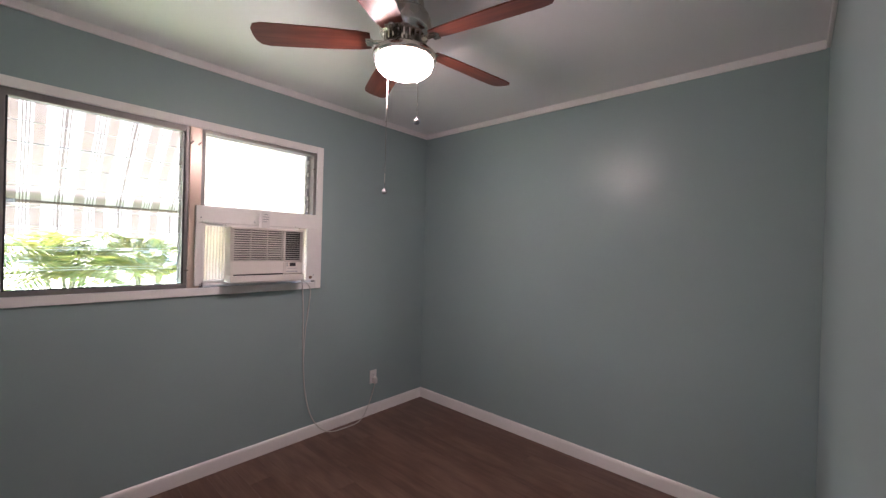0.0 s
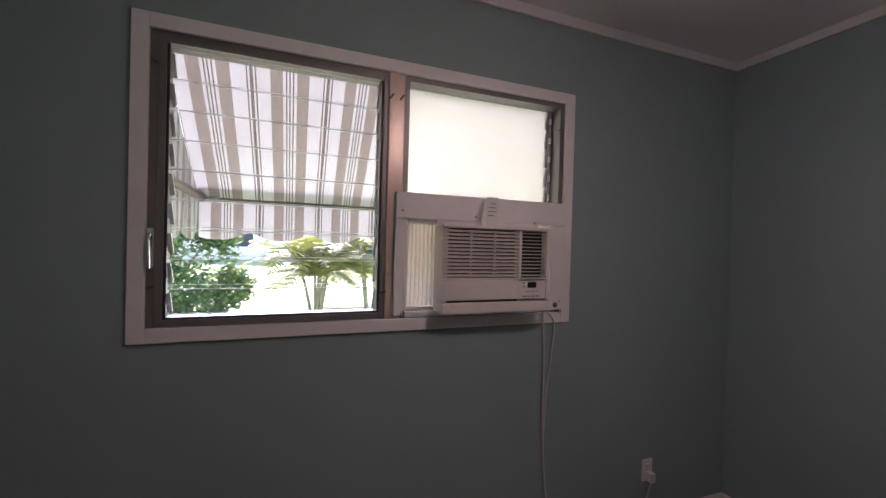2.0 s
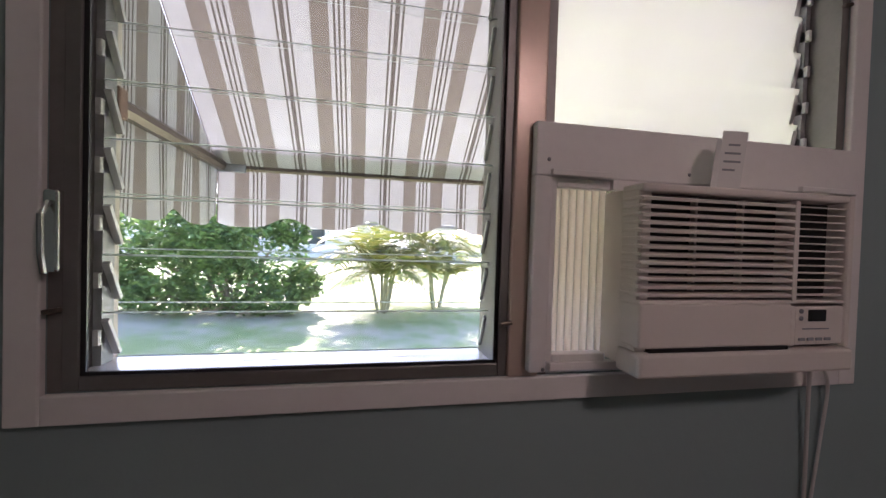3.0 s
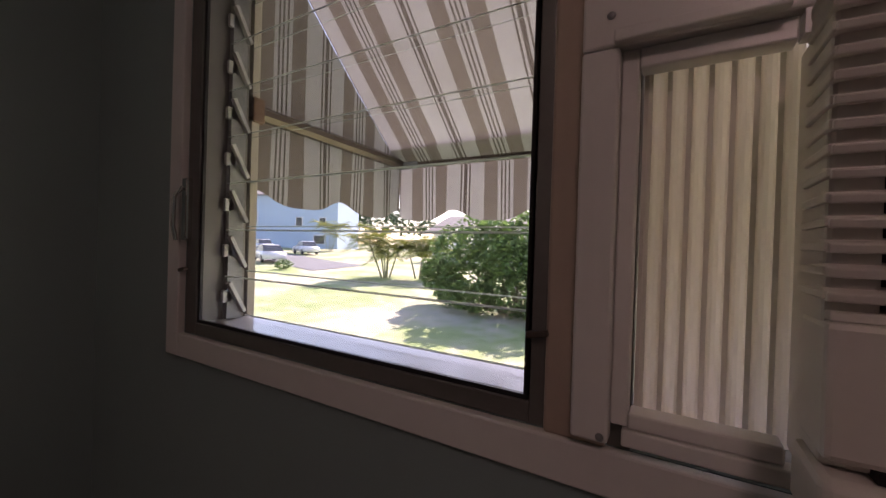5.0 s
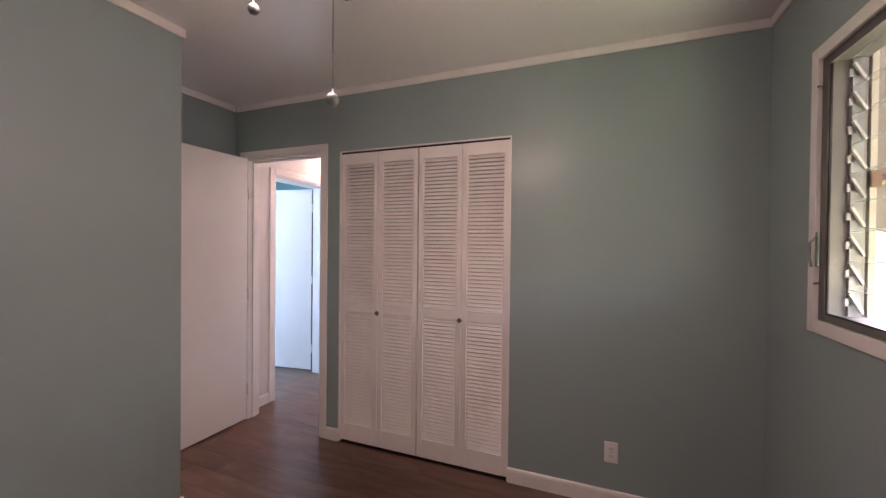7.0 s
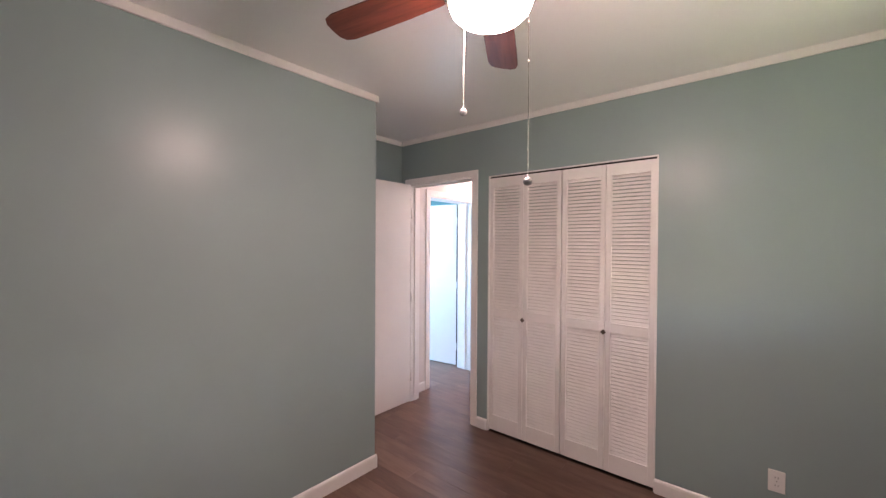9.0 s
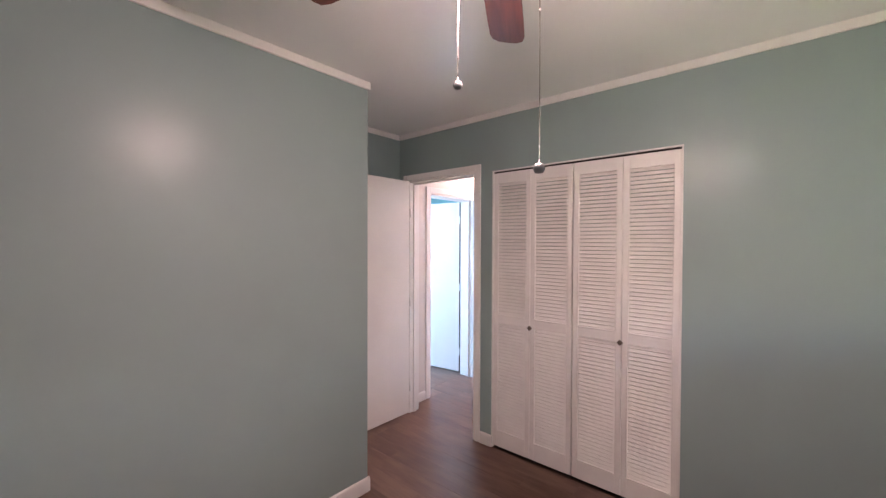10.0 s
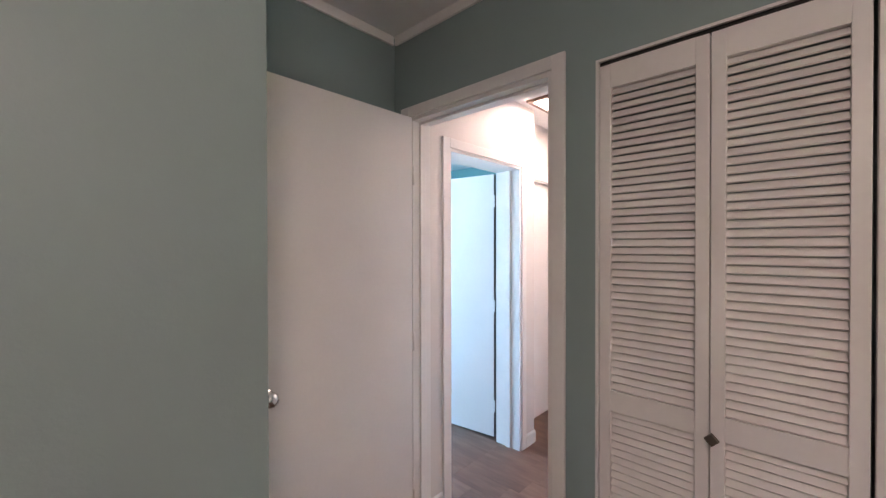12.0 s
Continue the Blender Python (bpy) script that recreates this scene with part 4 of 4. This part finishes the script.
# ---- outside ----
def ground_z(x, y):
    s = min(max((y - 5.0) / 37.0, 0.0), 1.0)
    return -1.2 + 1.5 * s + 0.06 * math.sin(x * 0.21 + y * 0.13) * min(1.0, max(0.0, (y - 4) / 6))


def grid(bounds, step, z, name, mat, label, cat):
    b = bmesh.new()
    x0, x1, y0, y1 = bounds
    nx, ny = round((x1 - x0) / step), round((y1 - y0) / step)
    vs = [[b.verts.new((x0 + (x1 - x0) * i / nx, y0 + (y1 - y0) * j / ny, z(x0 + (x1 - x0) * i / nx, y0 + (y1 - y0) * j / ny))) for i in range(nx + 1)] for j in range(ny + 1)]
    for j in range(ny):
        for i in range(nx):
            b.faces.new((vs[j][i], vs[j][i + 1], vs[j + 1][i + 1], vs[j + 1][i]))
    ob = setting(name, b, mat, label, cat)
    for f in ob.data.polygons:
        f.use_smooth = True
    return ob


b = bmesh.new()
xs = [-900, -400, -200] + [-100 + 2.5 * i for i in range(61)] + [100, 200, 400, 900]
ys = [-900, -300, -60, -10, 0, 3, 5] + [6.5 + 1.5 * i for i in range(26)] + [50, 60, 80, 120, 200, 400, 900]
vs = [[b.verts.new((x, y, ground_z(x, y))) for x in xs] for y in ys]
for j in range(len(ys) - 1):
    for i in range(len(xs) - 1):
        b.faces.new((vs[j][i], vs[j][i + 1], vs[j + 1][i + 1], vs[j + 1][i]))
g = setting("ground", b, LAWN, "sunlit patchy lawn rising gently from the house", "lawn")
for f in g.data.polygons:
    f.use_smooth = True

rb = bmesh.new()
rl = []
for i in range(41):
    x = -90 + 70 * i / 40
    yc = 27.0 - 0.36 * (x + 30)
    rl.append([rb.verts.new((x, yc + o, ground_z(x, yc + o) + 0.03)) for o in (-2.6, -0.9, 0.9, 2.6)])
for a, c in zip(rl, rl[1:]):
    for k in range(3):
        rb.faces.new((a[k], c[k], c[k + 1], a[k + 1]))
setting("road", rb, ASPHALT, "pale sunlit asphalt lane", "road")


def leaves(bm, centre, radii, count, size, rnd):
    """Leaf blades scattered through an uneven crown, denser outside."""
    c = Vector(centre)
    for _ in range(count):
        d = Vector((rnd.gauss(0, 1), rnd.gauss(0, 1), rnd.gauss(0, 1))).normalized()
        r = rnd.uniform(0.55, 1.0) ** 0.5 * (0.78 + 0.34 * noise.noise(d * 2.3 + c))
        p = c + Vector((d.x * radii[0], d.y * radii[1], d.z * radii[2])) * r
        s = size * rnd.uniform(0.6, 1.3)
        rot = Euler((rnd.uniform(-0.9, 0.9), rnd.uniform(-0.9, 0.9), rnd.uniform(0, 6.28))).to_matrix()
        q = [bm.verts.new(p + rot @ Vector(v) * s) for v in ((0, -0.5, 0), (0.24, 0, 0.05), (0, 0.55, -0.05), (-0.24, 0, 0.05))]
        bm.faces.new(q)


def shrub(name, at, lobes, count, size, label, mat=LEAF, seed=1, cat="shrub"):
    rnd = random.Random(seed)
    x, y = at
    t = thing(name, (x, y, ground_z(x, y)), label, cat)
    tb = bmesh.new()
    for (lx, ly, lz, *_r) in lobes:
        tube(tb, [(lx * 0.15, ly * 0.15, -0.1), (lx * 0.5, ly * 0.5, lz * 0.55), (lx, ly, lz)], [0.07, 0.05, 0.02], 7)
    part("trunk", tb, BARK, t)
    cb2 = bmesh.new()
    for lx, ly, lz, rx, ry, rz in lobes:
        leaves(cb2, (lx, ly, lz), (rx, ry, rz), count, size, rnd)
    part("crown", cb2, mat, t)
    return t


shrub("flowering_shrub", (-2.9, 14.4), [(-2.1, 0.3, 1.2, 1.3, 1.1, 1.2), (-1.4, -0.2, 2.2, 1.3, 1.1, 1.2), (-0.4, 0.0, 1.7, 1.5, 1.3, 1.5), (0.9, 0.2, 1.6, 1.4, 1.2, 1.4), (0.1, -0.5, 0.8, 1.7, 1.1, 0.9), (-1.5, -0.5, 0.5, 1.3, 0.9, 0.6), (1.2, -0.6, 0.4, 1.0, 0.8, 0.5), (0.2, 0.5, 2.7, 1.2, 1.1, 1.0),
      (-1.0, 0.2, 2.3, 1.1, 1.0, 1.0), (1.9, 0.0, 0.8, 0.7, 0.7, 0.7), (-2.8, 0.4, 0.6, 0.8, 0.8, 0.7), (-2.9, 0.5, 1.9, 1.1, 0.9, 1.2), (-3.6, 0.6, 1.1, 0.7, 0.7, 0.8), (1.4, 0.3, 2.5, 0.8, 0.8, 0.8), (-0.2, -0.8, 1.8, 0.9, 0.7, 0.9)], 1100, 0.20, "large dense green shrub in sunlight on the lawn")
shrub("low_shrub", (-22.5, 20.5), [(0, 0, 0.35, 0.8, 0.7, 0.45)], 500, 0.16, "small round green shrub on the lawn", seed=4)
shrub("far_tree", (-60.0, 66.0), [(0, 0, 7, 5, 5, 4), (6, 2, 6, 5, 5, 4), (-7, 1, 8, 5, 4, 4), (15, 2, 6, 6, 4, 4)], 900, 0.9, "dark green trees behind the blue house", FARLEAF, 7, "tree")
shrub("far_tree", (8.0, 44.0), [(0, 0, 4, 5, 4, 3), (7, 1, 5, 5, 4, 4), (-9, 2, 4, 5, 4, 3), (-18, 2, 5, 5, 4, 4)], 900, 0.8, "green trees behind the grey house", FARLEAF, 9, "tree")


def frond(bm, base, direction, length, droop, rnd):
    d = Vector(direction).normalized()
    pts = []
    for k in range(9):
        s = k / 8
        pts.append(Vector(base) + d * length * s + Vector((0, 0, -droop * s * s)))
    tube(bm, pts, [0.012 - 0.0012 * k for k in range(9)], 4)
    for k in range(1, 9):
        for h in (0.0, 0.5):
            p = pts[k - 1].lerp(pts[k], 1 - h)
            ax = (pts[k] - pts[k - 1]).normalized()
            side = ax.cross(Vector((0, 0, 1))).normalized()
            ln = length * 0.34 * math.sin(math.pi * min(0.97, (k - h) / 8.6 + 0.08)) + 0.06
            for w in (-1, 1):
                tip = p + side * w * ln * 0.8 + ax * ln * 0.6 + Vector((0, 0, -0.25 * ln + rnd.uniform(-0.03, 0.05)))
                m2 = p.lerp(tip, 0.45)
                bm.faces.new([bm.verts.new(v) for v in (p, m2 + ax * 0.038, tip, m2 - ax * 0.038)])


def palm(at, height, canes, spread, seed, label):
    rnd = random.Random(seed)
    x, y = at
    t = thing("areca_palm", (x, y, ground_z(x, y)), label, "palm", "clumping palms")
    fb2 = bmesh.new()
    for c in range(canes):
        a = rnd.uniform(0, 6.28)
        r = spread * rnd.uniform(0.1, 0.5)
        h = height * rnd.uniform(0.30, 0.68)
        b0 = Vector((math.cos(a) * r * 0.4, math.sin(a) * r * 0.4, -0.05))
        b1 = Vector((math.cos(a) * r * 1.6, math.sin(a) * r * 1.6, h))
        part("cane", tube(bmesh.new(), [b0, b0.lerp(b1, 0.5) + Vector((0, 0, 0.06)), b1], [0.05, 0.04, 0.03], 7), CANE, t)
        for k in range(11):
            fa = k * 0.62 + rnd.uniform(-0.3, 0.3) + a
            up = rnd.uniform(0.35, 1.3)
            frond(fb2, b1, (math.cos(fa), math.sin(fa), up), height * rnd.uniform(0.42, 0.62), height * rnd.uniform(0.18, 0.42), rnd)
    part("fronds", fb2, PALMLEAF, t)
    return t


palm((-13.2, 20.4), 3.6, 8, 1.7, 11, "clump of yellow-green palms on a mound")
palm((-11.2, 20.8), 3.2, 6, 1.6, 12, "clump of yellow-green palms on a mound")
palm((1.35, 14.3), 3.6, 9, 1.4, 13, "clump of slender yellow-green palms beside the shrub")
palm((3.1, 14.9), 3.3, 6, 1.3, 14, "clump of slender yellow-green palms beside the shrub")
palm((-39.0, 40.0), 5.0, 5, 2.0, 15, "green palms in front of the blue house")


def house(at, turn, size, eave, rise, wall_mat, label, windows):
    w, d = size
    x, y = at
    t = thing("house", (x, y, ground_z(x, y)), label, "house")
    t.rotation_euler = (0, 0, radians(turn))
    part("wall", bx(-w / 2, w / 2, 0, d, -0.6, eave), wall_mat, t)
    for k in range(int(eave / 0.45)):
        part("siding_course", bx(-w / 2 - 0.01, w / 2 + 0.01, -0.025, -0.001, 0.45 * k, 0.45 * k + 0.435), wall_mat, t)
    r = bmesh.new()
    o = 0.6
    pr = [(-o, eave - 0.1), (d / 2, eave + rise), (d + o, eave - 0.1), (d + o, eave + 0.1), (d / 2, eave + rise + 0.25), (-o, eave + 0.1)]
    a = [r.verts.new((-w / 2 - o, yy, zz)) for yy, zz in pr]
    c = [r.verts.new((w / 2 + o, yy, zz)) for yy, zz in pr]
    for k in range(6):
        r.faces.new((a[k], a[(k + 1) % 6], c[(k + 1) % 6], c[k]))
    r.faces.new(a)
    r.faces.new(c[::-1])
    part("roof", r, ROOF, t)
    for wx, wz, ww, wh in windows:
        win = part("window", bx(wx - ww / 2 - 0.1, wx + ww / 2 + 0.1, -0.09, -0.03, wz - 0.1, wz + wh + 0.1), TRIM, t, "white window frame")
        part("pane", bx(wx - ww / 2, wx + ww / 2, -0.11, -0.092, wz, wz + wh), WINDARK, win)
    return t


house((-55.0, 43.0), 22, (22, 9), 8.4, 1.8, BLUEHOUSE, "pale blue two-storey house across the lane", [(-3.2, 3.8, 0.7, 1.9), (4.5, 3.6, 1.0, 1.3), (8.5, 3.6, 1.0, 1.3), (8.0, 0.8, 1.8, 1.3)])
house((-5.0, 33.0), 0, (26, 8), 2.6, 1.6, GREYHOUSE, "pale grey single-storey house behind the shrubs", [(-6.0, 1.0, 1.6, 1.1), (2.0, 1.0, 1.6, 1.1), (8.0, 1.0, 1.6, 1.1)])


def car(at, turn, paint, label):
    x, y = at
    t = thing("parked_car", (x, y, ground_z(x, y) + 0.03), label, "car", "parked cars")
    t.rotation_euler = (0, 0, radians(turn))

    def hull(prof, half, inset):
        h = bmesh.new()
        a = [h.verts.new((px, -half + inset * (pz > 0.95), pz)) for px, pz in prof]
        c = [h.verts.new((px, half - inset * (pz > 0.95), pz)) for px, pz in prof]
        for k in range(len(prof)):
            h.faces.new((a[k], a[(k + 1) % len(prof)], c[(k + 1) % len(prof)], c[k]))
        h.faces.new(a)
        h.faces.new(c[::-1])
        bmesh.ops.bevel(h, geom=h.edges[:], offset=0.04, segments=2, affect="EDGES")
        return h

    part("body", hull([(-2.2, 0.3), (2.2, 0.3), (2.25, 0.62), (2.1, 0.78), (1.1, 0.92), (-1.7, 0.94), (-2.2, 0.82)], 0.88, 0.0), paint, t, "", True)
    part("cabin", hull([(1.05, 0.90), (0.35, 1.42), (-1.0, 1.45), (-1.75, 0.92)], 0.80, 0.12), WINDARK, t, "dark glazed cabin")
    part("roof", hull([(0.40, 1.40), (0.25, 1.46), (-0.95, 1.49), (-1.1, 1.42)], 0.72, 0.0), paint, t)
    for px in (-1.35, 1.4):
        for s in (-1, 1):
            w = part("wheel", lathe(bmesh.new(), [(0, -0.1), (0.28, -0.1), (0.32, -0.06), (0.32, 0.06), (0.28, 0.1), (0, 0.1)], 20, pose(px, 0.80 * s, 0.32, 90, 0, 0)), RUBBER, t)
            part("rim", lathe(bmesh.new(), [(0, 0.012), (0.17, 0.008), (0.19, 0.0)], 16, pose(px, 0.905 * s, 0.32, -90 * s, 0, 0)), ALU, w)
    return t


car((-28.6, 23.6), 158, CARWHITE, "white car parked beside the lane")
car((-35.2, 33.0), 158, CARWHITE, "white car parked beside the lane")
car((-44.0, 33.6), 158, CARWHITE, "white car parked beside the lane")

# ---- floor planks ----
rnd = random.Random(5)
PLW = 0.152


def planks(parent, x0, x1, y0, y1):
    i0 = 0
    x = x0
    while x < x1 - 0.004:
        xe = min(x + PLW, x1)
        y = y0 - rnd.uniform(0.1, 1.1)
        while y < y1:
            ye = y + 1.22
            a, c = max(y, y0), min(ye, y1)
            if c - a > 0.02:
                o = part("plank", bx(x + 0.0006, xe - 0.0006, a + 0.0006, c - 0.0006, -0.008, -0.0005 * rnd.random()), PLANK, parent)
            y = ye
        x = xe


floor = tagged(new("floor"), "brown wood-look laminate plank floor", "floor", "", "structure")
planks(floor, XW, XE, YA, YN)
planks(floor, HX, XW, -0.66, HY1 + 0.0)
planks(floor, -3.0, 1.5, -3.46, -0.66)
